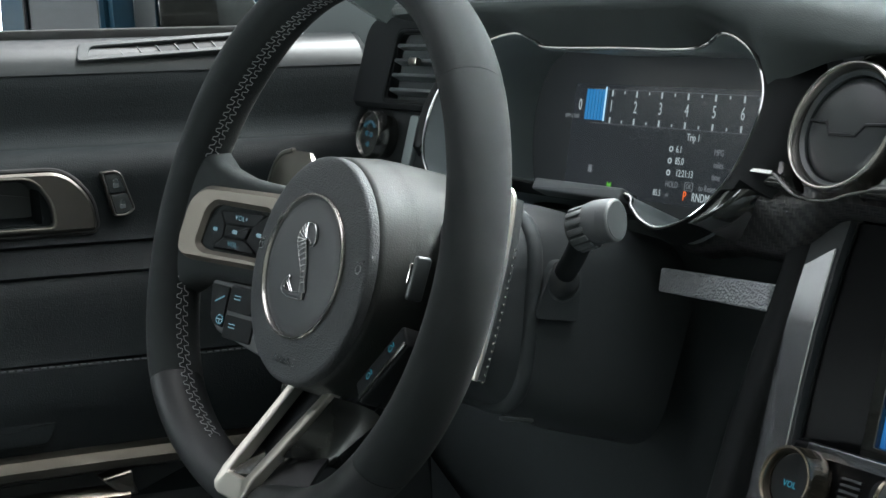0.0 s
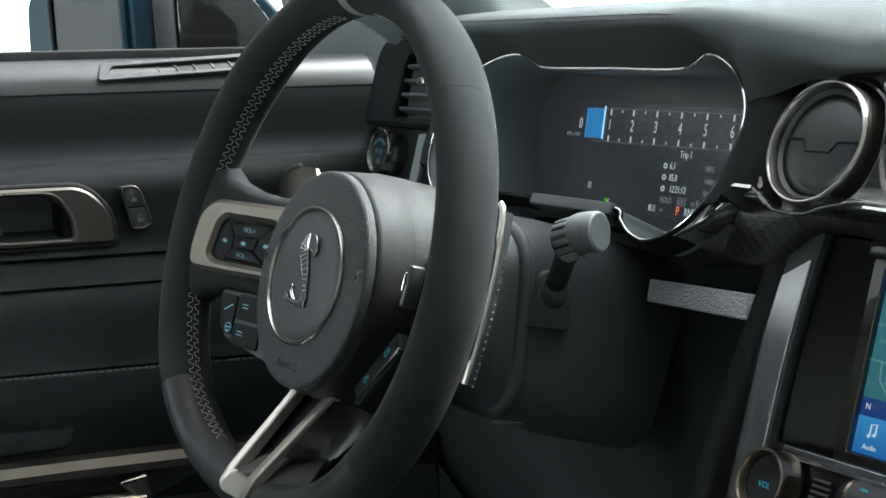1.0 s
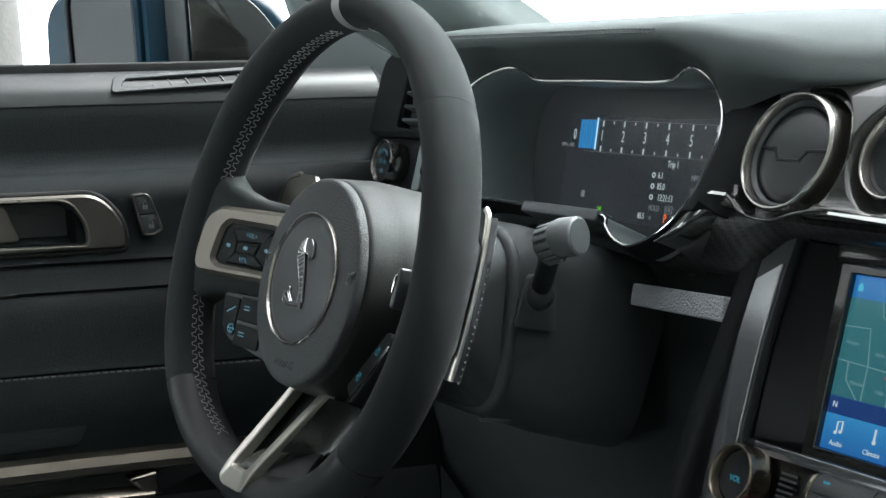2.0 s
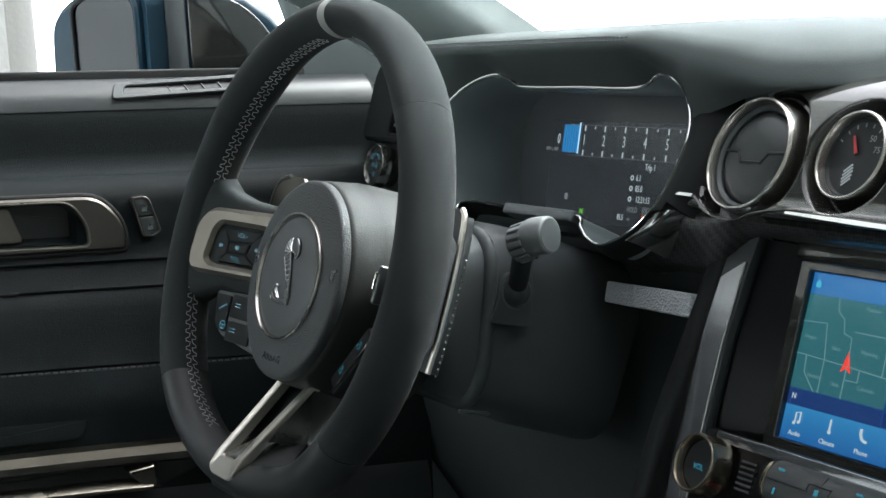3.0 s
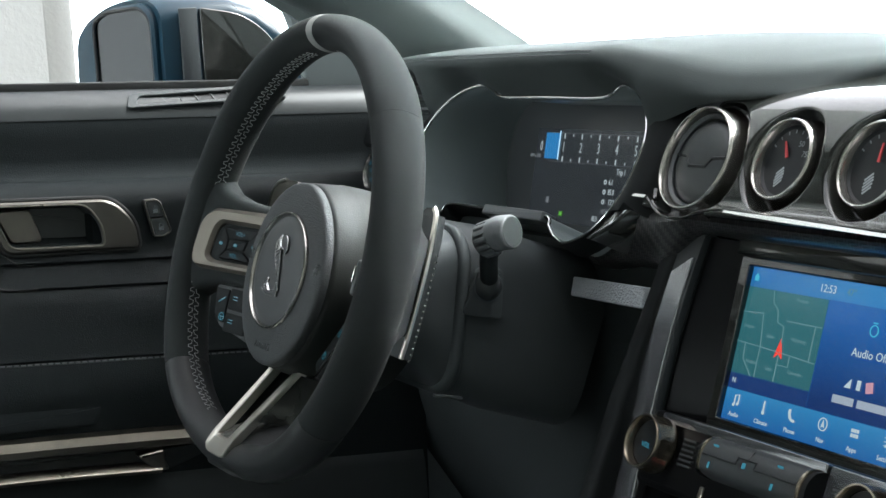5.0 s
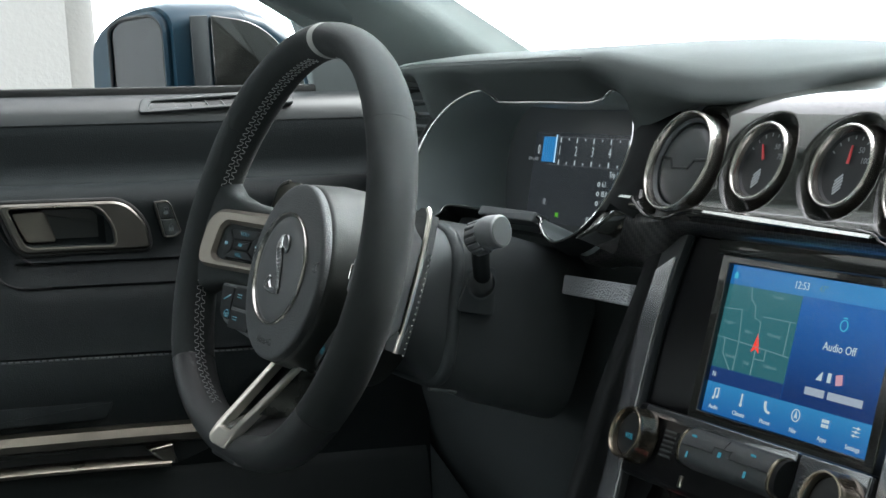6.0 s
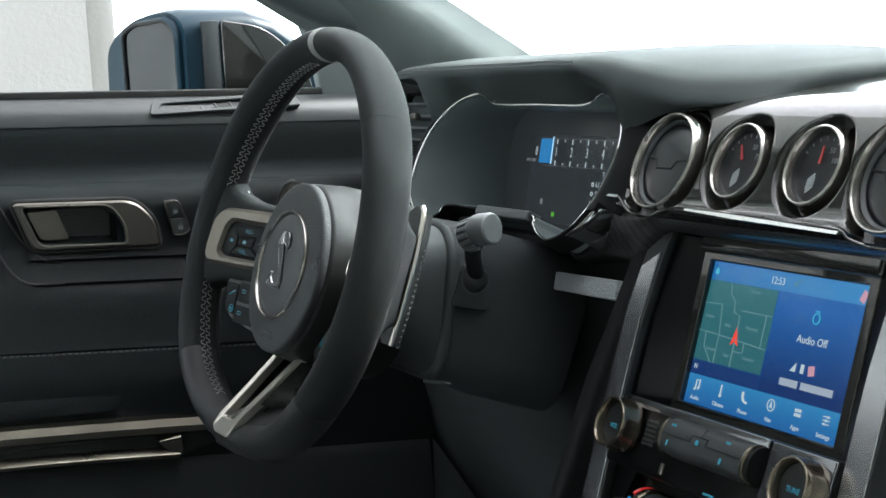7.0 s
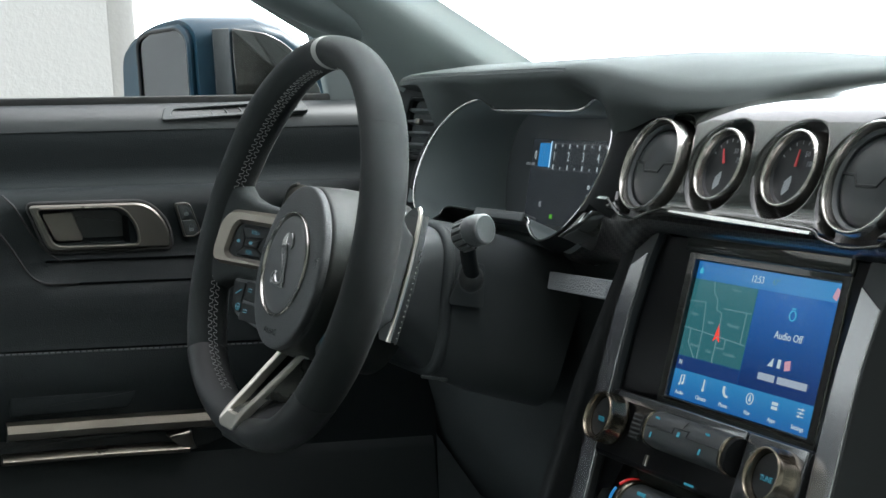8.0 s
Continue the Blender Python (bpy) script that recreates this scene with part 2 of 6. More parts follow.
def surface(bm, rows, thick=0.0, closed=False):
    """A skin through rows of points; thick pushes a second skin back along the normals."""
    loops(bm, rows, closed=closed)
    bmesh.ops.recalc_face_normals(bm, faces=bm.faces)
    if thick:
        bmesh.ops.solidify(bm, geom=bm.faces[:], thickness=thick)
    return bm


def lettering(body, size, depth=0.0003, align="CENTER"):
    """The words as a bmesh, centred on the origin, facing z."""
    cu = bpy.data.curves.new("words", "FONT")
    cu.body, cu.size, cu.extrude, cu.align_x, cu.align_y = body, size, depth, align, "CENTER"
    cu.resolution_u = 2
    ob = bpy.data.objects.new("words", cu)
    scene.collection.objects.link(ob)
    bpy.context.view_layer.update()
    me = bpy.data.meshes.new_from_object(ob.evaluated_get(bpy.context.evaluated_depsgraph_get()))
    bm = bmesh.new()
    bm.from_mesh(me)
    bpy.data.objects.remove(ob)
    bpy.data.curves.remove(cu)
    bpy.data.meshes.remove(me)
    return bm


def at(x, y, z=0.0, rz=0.0):
    return pose(x, y, z, 0, 0, rz)


# ---------------------------------------------------------------- the place round the car
bm = bmesh.new()
box(bm, 400, 400, 0.2, (0, 0, -0.1))
tagged(part("ground", bm, CONCRETE), "grey concrete forecourt under the car", "ground", kind="structure")

bm = bmesh.new()
box(bm, 0.25, 9.0, 5.0, (-3.75, -3.85, 2.5))
tagged(part("wall_left", bm, WALLWHITE), "off-white painted building wall beside the car", "wall", kind="structure")
bm = bmesh.new()
box(bm, 0.18, 0.09, 5.0, (-3.78, 0.705, 2.5), 0.01)
tagged(part("trim", bm, WALLWHITE), "pale corner post at the end of the wall", "trim", kind="structure")

# Glowing ring stands in for the bright outdoors and lights the cabin all round.
BACK = bpy.data.materials.new("glowing_backdrop")
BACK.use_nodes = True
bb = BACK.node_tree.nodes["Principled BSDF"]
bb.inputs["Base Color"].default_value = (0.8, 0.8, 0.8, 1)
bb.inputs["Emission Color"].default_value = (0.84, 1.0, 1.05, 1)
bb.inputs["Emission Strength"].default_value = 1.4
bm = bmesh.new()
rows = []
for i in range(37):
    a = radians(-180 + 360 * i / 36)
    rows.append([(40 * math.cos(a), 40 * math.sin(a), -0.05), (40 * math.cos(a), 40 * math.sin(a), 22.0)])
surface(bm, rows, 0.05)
tagged(part("backdrop", bm, BACK), "glowing white ring standing in for the overexposed distance outside", "backdrop", kind="structure")


# ---------------------------------------------------------------- car shell
def plate_between(bm, a, b, c, d, thick):
    """A four-cornered panel with thickness."""
    va = [Vector(p) for p in (a, b, c, d)]
    nrm = (va[1] - va[0]).cross(va[3] - va[0]).normalized() * thick
    loops(bm, [[tuple(p) for p in va], [tuple(p + nrm) for p in va]], cap0=True, cap1=True)
    return bm


bm = bmesh.new()
rows = []
for i in range(9):
    y = -0.06 - 1.44 * i / 8
    rows.append([(0.34 + 0.60 * s, y, 1.285 + 0.03 * (1 - s * s) - 0.18 * (i / 8) ** 2) for s in [k / 6 - 1 for k in range(13)]])
surface(bm, rows, 0.03)
tagged(part("ceiling", bm, HEADLINER), "dark cloth headliner inside the car roof", "ceiling", kind="structure")
bm = bmesh.new()
box(bm, 1.42, 0.05, 0.72, (0.34, -1.58, 0.635), 0.02)
tagged(part("wall_rear", bm, HEADLINER), "dark trim closing the rear of the cabin", "wall", kind="structure")
bm = bmesh.new()
box(bm, 1.46, 2.35, 0.04, (0.34, -0.42, 0.28), 0.01)
tagged(part("floor", bm, CARPET), "black carpeted footwell floor", "floor", kind="structure")
bm = bmesh.new()
box(bm, 1.46, 0.04, 0.70, (0.34, 0.78, 0.62), 0.01)
tagged(part("wall_front", bm, CARPET), "dark bulkhead behind the dashboard", "wall", kind="structure")

bm = bmesh.new()
box(bm, 0.06, 2.3, 0.28, (1.02, -0.42, 0.39), 0.02, 3)
tagged(part("wall_right", bm, HEADLINER), "low dark sill of the open passenger side", "wall", kind="structure")

# unseen wall, added to cut the light entering from the open passenger side
bm = bmesh.new()
box(bm, 0.3, 26.0, 5.2, (3.2, 4.5, 2.6))
tagged(part("wall_unseen", bm, material("unseen_wall_olive", (0.11, 0.11, 0.098), 0.85, vary=0.25, vary_scale=0.6, grain=0.003, grain_scale=30)), "unseen olive wall added to hold back light from the right", "wall", kind="structure")

# windscreen pillar with its fat inner trim
p_hi, p_lo = Vector((-0.247, 0.0, 1.259)), Vector((-0.316, 0.50, 0.954))
bm = bmesh.new()
rows = []
for i in range(13):
    t = -0.22 + 1.30 * i / 12
    c = p_hi.lerp(p_lo, t)
    w = 0.085 + 0.03 * t
    rows.append([tuple(c + Vector(o)) for o in ((0.001, 0.014, 0.006), (0.0025, 0.006, 0.001), (0.0060, -0.003, -0.0055), (0.0085, -0.0105, -0.0125), (0.0080, -0.0160, -0.0190), (0.0030, -0.0230, -0.0275),
                                               (-0.014, -0.034, -0.042), (-0.036, -0.042, -0.055), (-0.056, -0.046, -0.066), (-0.072, -0.042, -0.066),
                                               (-0.080, -0.030, -0.052), (-0.060, 0.0, 0.008))])
loops(bm, rows, cap0=True, cap1=True)
pillar = thing("windscreen_pillar", pose(0, 0, 0), "grey vinyl covered windscreen pillar beside the dashboard", "pillar", kind="structure")
part("pillar_trim", bm, PILLAR, pillar)
# dark rounded upper airbag cover on the pillar
bm = bmesh.new()
pts = [(-0.275, -0.16, 1.27), (-0.290, 0.05, 1.158), (-0.305, 0.145, 1.107), (-0.318, 0.212, 1.078), (-0.326, 0.256, 1.060)]
sweep(bm, smooth_path(pts, 5), circle(0.028, 20), up=(0, 0, 1), scale=[1.0] * 17 + [0.96, 0.85, 0.65, 0.3])
part("airbag_cover", bm, COVER, pillar, "dark rounded cover on the pillar")

# windscreen and driver's window
bm = bmesh.new()
plate_between(bm, (-0.27, 0.02, 1.265), (0.95, 0.02, 1.265), (1.05, 0.76, 0.955), (-0.36, 0.76, 0.955), 0.005)
ob = part("windscreen", bm, GLASS)
ob.visible_shadow = False
tagged(ob, "clear raked windscreen glass over the dashboard", "window", kind="structure")
bm = bmesh.new()
plate_between(bm, (-0.436, 0.26, 0.96), (-0.436, -0.60, 1.0), (-0.32, -0.60, 1.28), (-0.38, 0.02, 1.20), 0.004)
ob = part("window_1", bm, GLASS)
ob.visible_shadow = False
tagged(ob, "clear side window glass in the driver's door", "window", kind="structure")


# panel between the door's window and the pillar
bm = bmesh.new()
slab(bm, rpoly([(0.236, 0.955), (0.50, 0.930), (0.50, 0.985), (0.33, 1.055), (0.20, 1.100), (0.226, 1.030)], [0.004, 0.004, 0.004, 0.02, 0.01, 0.03], 4), -0.010, 0.004, 0.004)
tagged(part("trim", bm, COVER, m=pose(-0.434, 0, 0, 90, 0, 90)), "black triangular trim at the foot of the pillar", "trim", kind="structure")


# ---------------------------------------------------------------- driver's door
def smoothstep(a, b, x):
    t = min(1.0, max(0.0, (x - a) / (b - a)))
    return t * t * (3 - 2 * t)


def ramp(x, knots):
    return float(np.interp(x, [k[0] for k in knots], [k[1] for k in knots]))


def door_skin(y):
    """The door's inner face at y, from the window seal down: (x, z)."""
    s = -0.044 * y
    cup = 0.030 * smoothstep(-0.106, -0.100, y) * (1 - smoothstep(-0.026, -0.020, y))
    g = 0.0030 * (1 - smoothstep(-0.118, -0.098, y))
    q = [(-0.436, 0.988), (-0.434, 0.9930), (-0.428, 0.9930), (-0.420, 0.9895), (-0.412, 0.983), (-0.4060, 0.9750), (-0.4025, 0.9650),
         (-0.4010, 0.955), (-0.4005, 0.943), (-0.3998, 0.928), (-0.3985, 0.9160), (-0.3940, 0.9105), (-0.3925, 0.9078), (-0.3745, 0.9045), (-0.3680, 0.898),
         (-0.362, 0.890), (-0.361 - cup, 0.8835), (-0.360 - cup, 0.870), (-0.3595 - cup, 0.859), (-0.359, 0.851), (-0.358, 0.8405), (-0.3545 - 0.3 * g, 0.8350), (-0.3575 + g, 0.8325), (-0.353, 0.826),
         (-0.348, 0.815), (-0.3455 - 0.3 * g, 0.812), (-0.3475 + 0.8 * g, 0.8095), (-0.344, 0.806), (-0.340, 0.795), (-0.337, 0.775), (-0.335, 0.752), (-0.333, 0.7455),
         (-0.3355, 0.7435), (-0.332, 0.741), (-0.330, 0.730), (-0.330, 0.705), (-0.334, 0.690), (-0.336, 0.640), (-0.340, 0.55), (-0.350, 0.30)]
    out = []
    for x, z in q:
        k = min(1.0, max(0.0, (0.98 - z) / 0.3))
        out.append((x, y, z + s * (1 + 0.9 * k)))
    return out


# side panel ahead of the door
bm = bmesh.new()
box(bm, 0.05, 0.56, 0.66, (-0.390, 0.575, 0.60), 0.01)
tagged(part("wall_side", bm, CARPET), "dark kick panel closing the footwell side", "wall", kind="structure")
door = thing("car_door", pose(-0.40, 0, 0.3), "closed black vinyl driver's door with satin trim", "car door")
base = Matrix.Translation((0.40, 0, -0.3))
bm = bmesh.new()
rows = [door_skin(-0.75 + 1.05 * i / 210) for i in range(211)]
rows = [r + [(-0.52, r[0][1], 0.30), (-0.52, r[0][1], r[0][2] - 0.03)] for r in rows]
loops(bm, rows, closed=True, cap0=True, cap1=True)
part("door_panel", bm, DOORSKIN, door, m=base)
bm = bmesh.new()
box(bm, 0.03, 1.06, 0.62, (-0.535, -0.22, 0.64), 0.012, 3)
part("outer_skin", bm, BLUEPAINT, door, "glossy blue outer door skin", m=base)
bm = bmesh.new()
rows = []
for i in range(31):
    q = door_skin(-0.75 + 1.045 * i / 30)
    rows.append([(a + 0.0004, b, c + 0.0007) for a, b, c in q[2:7]])
surface(bm, rows, 0.0005)
part("ledge", bm, LEDGE, door, "smooth black ledge under the window", m=base)
bm = bmesh.new()
sweep(bm, [(-0.4365, -0.75, 1.031), (-0.4365, 0.234, 0.9865)], rpoly([(-0.006, -0.006), (0.006, -0.006), (0.006, 0.0045), (-0.006, 0.0045)], 0.002, 3))
part("window_seal", bm, RUBBER, door, "black rubber window seal", m=base)

# paler hard plastic panel added along the foot of the door to lift its darkness
bm = bmesh.new()
rows = []
for i in range(22):
    y = -0.745 + 1.04 * i / 21
    s = -0.044 * y * 1.9
    rows.append([(-0.342, y, 0.634 + s), (-0.3355, y, 0.629 + s), (-0.332, y, 0.618 + s), (-0.330, y, 0.56 + s), (-0.331, y, 0.48), (-0.338, y, 0.40), (-0.346, y, 0.31)])
surface(bm, rows, 0.003)
part("door_foot_panel", bm, HARDMATT, door, "hard plastic panel added to lighten the door's foot", m=base)

# stitched seam on the arm pad
bm = bmesh.new()
for i in range(95):
    y = -0.40 + 0.0062 * i
    s = -0.044 * y * 1.75
    sweep(bm, [(-0.3322, y, 0.7425 + s), (-0.3318, y + 0.0040, 0.7425 + s - 0.0003)], circle(0.0006, 5))
part("stitching", bm, THREAD_DARK, door, "grey seam stitches", m=base)

# window demister slot on the ledge
dem = pose(-0.4098, 0.115, 0.9857 - 0.044 * 0.115, 0, 48, 0) @ pose(0, 0, 0, 0, 0, 90) @ pose(0, 0, 0, 0, 0, 0)
bm = bmesh.new()
frame_plate(bm, rpoly([(-0.082, -0.0095), (0.085, -0.0095), (0.078, 0.010), (-0.075, 0.010)], 0.006, 4),
            rpoly([(-0.071, -0.0052), (0.072, -0.0052), (0.068, 0.005), (-0.066, 0.005)], 0.004, 4), -0.004, 0.0010, 0.0009)
# ledge vinyl in a lighter tone, standing in for the light on its rim
demister = part("demister_outlet", bm, material("outlet_vinyl_lit", (0.030, 0.034, 0.035), 0.42, vary=0.1, spec=0.4), door, "long slotted outlet on the ledge", m=base @ dem)
bm = bmesh.new()
box(bm, 0.142, 0.0102, 0.002, (0.0, 0, -0.0035))
part("slot", bm, DIALFACE, demister)
for i in range(8):
    bm = bmesh.new()
    box(bm, 0.0010, 0.0098, 0.0018, (-0.058 + 0.0166 * i, 0, -0.0024), 0, 1, pose(0, 0, 0, 0, 0, 18))
    part("fin", bm, HARD, demister)

# inner door handle: satin surround with a scooped cup and a lever
H = pose(-0.3585, 0, 0, 90, 0, 90)          # local x forward, y up, z into the cabin
ring_o = rpoly([(-0.121, 0.899), (-0.104, 0.850), (0.022, 0.843), (0.020, 0.868), (0.000, 0.892)][::1], [0.006, 0.010, 0.006, 0.014, 0.016], 6)
ring_i = rpoly([(-0.112, 0.8935), (-0.097, 0.8555), (-0.012, 0.850), (-0.013, 0.868), (-0.026, 0.8885)], [0.005, 0.008, 0.005, 0.010, 0.010], 6)
bm = bmesh.new()
frame_plate(bm, ring_o, ring_i, -0.004, 0.0055, 0.0022)
handle = part("handle_surround", bm, HANDLE, door, "dark satin metal handle surround", m=base @ H)
bm = bmesh.new()
rings = []
for k, (d, zz) in enumerate(((0, 0.003), (0.0008, -0.008), (0.0018, -0.015), (0.0030, -0.018))):
    rings.append([(x, y, zz) for x, y in inset(ring_i, d)])
loops(bm, rings, cap1=True)
part("handle_cup", bm, HARD, handle)
bm = bmesh.new()
slab(bm, rpoly([(-0.108, 0.889), (-0.095, 0.859), (-0.066, 0.8575), (-0.076, 0.889)], 0.005, 5), -0.016, -0.004, 0.0014)
part("lever", bm, material("lever_satin", (0.17, 0.158, 0.138), 0.40, metal=0.85, vary=0.2, vary_scale=40), handle, "satin metal opening lever")
bm = bmesh.new()
sweep(bm, [(x, y, 0.0052) for x, y in inset(ring_i, -0.0012)], circle(0.0011, 8), closed=True)
part("handle_rim", bm, SATIN_DARK, handle, "polished inner edge")
# two grooves that turn up round the handle; half-sunk black beads draw their shade
def on_door(y, z, out=0.0):
    q = door_skin(y)
    return (ramp(-z, [(-c, a) for a, b, c in q[11:-3]]) + out, y, z)


for line in (((-0.1430, 0.9100), (-0.1325, 0.8968), (-0.1172, 0.8667), (-0.1021, 0.8468), (-0.0914, 0.8393), (-0.0780, 0.8365)),
             ((-0.1720, 0.9020), (-0.1501, 0.8728), (-0.1404, 0.8576), (-0.1260, 0.8302), (-0.1129, 0.8202), (-0.0933, 0.8174), (-0.0780, 0.8166))):
    pts = [(p[0], p[1]) for p in smooth_path([(y, z, 0) for y, z in line], 6)]
    bm = bmesh.new()
    sweep(bm, [on_door(y, z, -0.0006) for y, z in pts], circle(0.0014, 8), up=(1, 0, 0))
    part("groove", bm, RUBBER, door, "black bead drawn as groove shade round the handle recess", m=base)
bm = bmesh.new()
sweep(bm, [(x, y, 0.0008) for x, y in inset(ring_o, -0.0012)], circle(0.0024, 8), closed=True)
part("shadow_gap", bm, RUBBER, handle, "black gap round the surround")

# lock buttons
bm = bmesh.new()
lk = rpoly([(0.029, 0.888), (0.0365, 0.852), (0.047, 0.8515), (0.0545, 0.856), (0.046, 0.884), (0.042, 0.8885)], 0.003, 4)
frame_plate(bm, lk, inset(lk, 0.0015), -0.004, 0.0050, 0.0006)
locks = part("lock_switch", bm, HANDLE, door, "central locking switch with two keys", m=base @ H)
bm = bmesh.new()
slab(bm, rpoly([(0.0312, 0.8862), (0.0345, 0.8708), (0.0485, 0.8705), (0.0447, 0.8835), (0.0415, 0.8865)], 0.0015, 3), -0.004, 0.0035, 0.0008)
part("unlock_button", bm, HARD, locks)
bm = bmesh.new()
slab(bm, rpoly([(0.0350, 0.8695), (0.0380, 0.8535), (0.0465, 0.8530), (0.0525, 0.8565), (0.0488, 0.8692)], 0.0015, 3), -0.004, 0.0035, 0.0008)
part("lock_button", bm, HARD, locks)
ICON_G = glow("pale_icon", (0.55, 0.68, 0.70), 0.07)
for cy, cx in ((0.8775, 0.0400), (0.8605, 0.0440)):
    bm = bmesh.new()
    box(bm, 0.0046, 0.0036, 0.0004, (cx, cy - 0.0012, 0.0040))
    sweep(bm, [(cx - 0.0015 + (0.0008 if cy > 0.87 else 0), cy + 0.0005, 0.0040), (cx - 0.0015, cy + 0.0030, 0.0040), (cx, cy + 0.0042, 0.0040), (cx + 0.0015, cy + 0.0030, 0.0040), (cx + 0.0015, cy + 0.0005, 0.0040)], circle(0.0004, 5), up=(0, 0, 1))
    part("padlock_icon", bm, ICON_G, locks)

# satin pull strips low on the door
def door_strip(name, y0, z0, y1, z1, h, x, label):
    bm = bmesh.new()
    prof = [(0.0, -h / 2), (0.010, -h / 2), (0.016, -h * 0.35), (0.018, 0), (0.014, h * 0.38), (0.006, h / 2), (0.0, h / 2)]
    sweep(bm, smooth_path([(x, y0, z0), (x, (y0 + y1) / 2, (z0 + z1) / 2 + 0.001), (x, y1, z1)], 6), prof)
    return part(name, bm, STRIP, door, label, m=base)


door_strip("pull_strip", -0.165, 0.677, 0.13, 0.655, 0.019, -0.337, "brushed dark satin strip")
door_strip("pull_strip", -0.172, 0.650, 0.016, 0.636, 0.010, -0.335, "narrow brushed satin strip")
bm = bmesh.new()
slab(bm, rpoly([(-0.20, 0.662), (-0.185, 0.645), (0.03, 0.630), (0.09, 0.648), (0.09, 0.655), (-0.19, 0.670)], 0.004, 3), 0.0, 0.024, 0.004)
part("pull_recess", bm, DARK, door, "deep black recess between the strips", m=base @ H)
bm = bmesh.new()
slab(bm, rpoly([(-0.006, 0.652), (0.010, 0.635), (0.024, 0.634), (0.020, 0.645), (0.020, 0.655)], 0.003, 3), 0.0, 0.040, 0.003)
part("strip_end", bm, SATIN_DARK, door, "small satin end piece", m=base @ H)
bm = bmesh.new()
slab(bm, rpoly([(-0.16, 0.712), (-0.16, 0.690), (-0.040, 0.684), (-0.030, 0.704)], 0.006, 4), 0.0, 0.0272, 0.003)
part("pocket_lid", bm, DOORSKIN, door, m=base @ H)


# ---------------------------------------------------------------- outside mirror
mirror = thing("door_mirror", pose(-0.60, 0.12, 1.0), "dark blue door mirror seen through the side window", "mirror")
mb = Matrix.Translation((0.60, -0.12, -1.0))
bm = bmesh.new()
rings = []
for y, grow, top, left in ((0.070, 0.97, 1.0, 1.0), (0.082, 1.0, 1.0, 1.0), (0.12, 1.0, 1.0, 0.97), (0.16, 1.0, 0.995, 0.90), (0.195, 0.99, 0.92, 0.78), (0.225, 0.98, 0.74, 0.62), (0.250, 0.96, 0.50, 0.44), (0.268, 0.94, 0.26, 0.28), (0.276, 0.92, 0.10, 0.18)):
    o = rpoly([(-0.752, 0.962), (-0.520, 0.962), (-0.520, 1.074), (-0.560, 1.090), (-0.662, 1.086), (-0.744, 1.060)], [0.030, 0.012, 0.018, 0.05, 0.05, 0.030], 6)
    rings.append([(-0.520 + (x + 0.520) * left * grow, y + 0.166 * (x + 0.752) * (0.30 - y) / 0.23, 0.970 + (zz - 0.970) * top * grow) for x, zz in o])
loops(bm, rings, cap0=True, cap1=True)
part("housing", bm, BLUEPAINT, mirror, "dark blue painted mirror shell", m=mb, angle=50)
GL = mb @ pose(-0.605, 0.0930, 0, 90, 0, 0) @ pose(0, 0, 0, 0, 9.4, 0)
o = rpoly([(-0.136, 0.968), (0.078, 0.968), (0.078, 1.066), (0.050, 1.081), (-0.052, 1.078), (-0.128, 1.054)], [0.022, 0.010, 0.016, 0.04, 0.04, 0.024], 6)
i_ = rpoly([(-0.076, 0.972), (0.070, 0.972), (0.070, 1.062), (0.046, 1.074), (-0.046, 1.073), (-0.076, 1.064)], [0.006, 0.006, 0.012, 0.02, 0.02, 0.010], 6)
bm = bmesh.new()
frame_plate(bm, o, i_, -0.003, 0.006, 0.003)
part("mirror_frame", bm, BLUEPAINT, mirror, "broad dark blue frame round the glass", m=GL)
bm = bmesh.new()
sweep(bm, [(x, y, 0.0045) for x, y in inset(i_, -0.002)], circle(0.0022, 8), closed=True)
part("glass_seal", bm, RUBBER, mirror, "black seal", m=GL)
bm = bmesh.new()
slab(bm, inset(i_, -0.001), 0.0, 0.003)
part("mirror_glass", bm, MIRROR, mirror, "silvered mirror glass", m=GL)
bm = bmesh.new()
box(bm, 0.004, 0.020, 0.108, (-0.5185, 0.137, 1.018), 0.0015, 2)
part("grey_band", bm, SHROUD, mirror, "matt grey upright band", m=mb)
bm = bmesh.new()
slab(bm, rpoly([(0.150, 0.966), (0.256, 0.966), (0.254, 1.000), (0.222, 1.045), (0.195, 1.064), (0.150, 1.072)], [0.004, 0.006, 0.02, 0.03, 0.02, 0.004], 5), -0.004, 0.003, 0.002)
part("inner_cheek", bm, GLOSS, mirror, "gloss black inner cheek", m=mb @ pose(-0.5190, 0, 0, 90, 0, 90))
bm = bmesh.new()
box(bm, 0.10, 0.10, 0.05, (-0.480, 0.19, 0.950), 0.015, 3)
part("mount", bm, GLOSS, mirror, "gloss black mirror foot", m=mb)


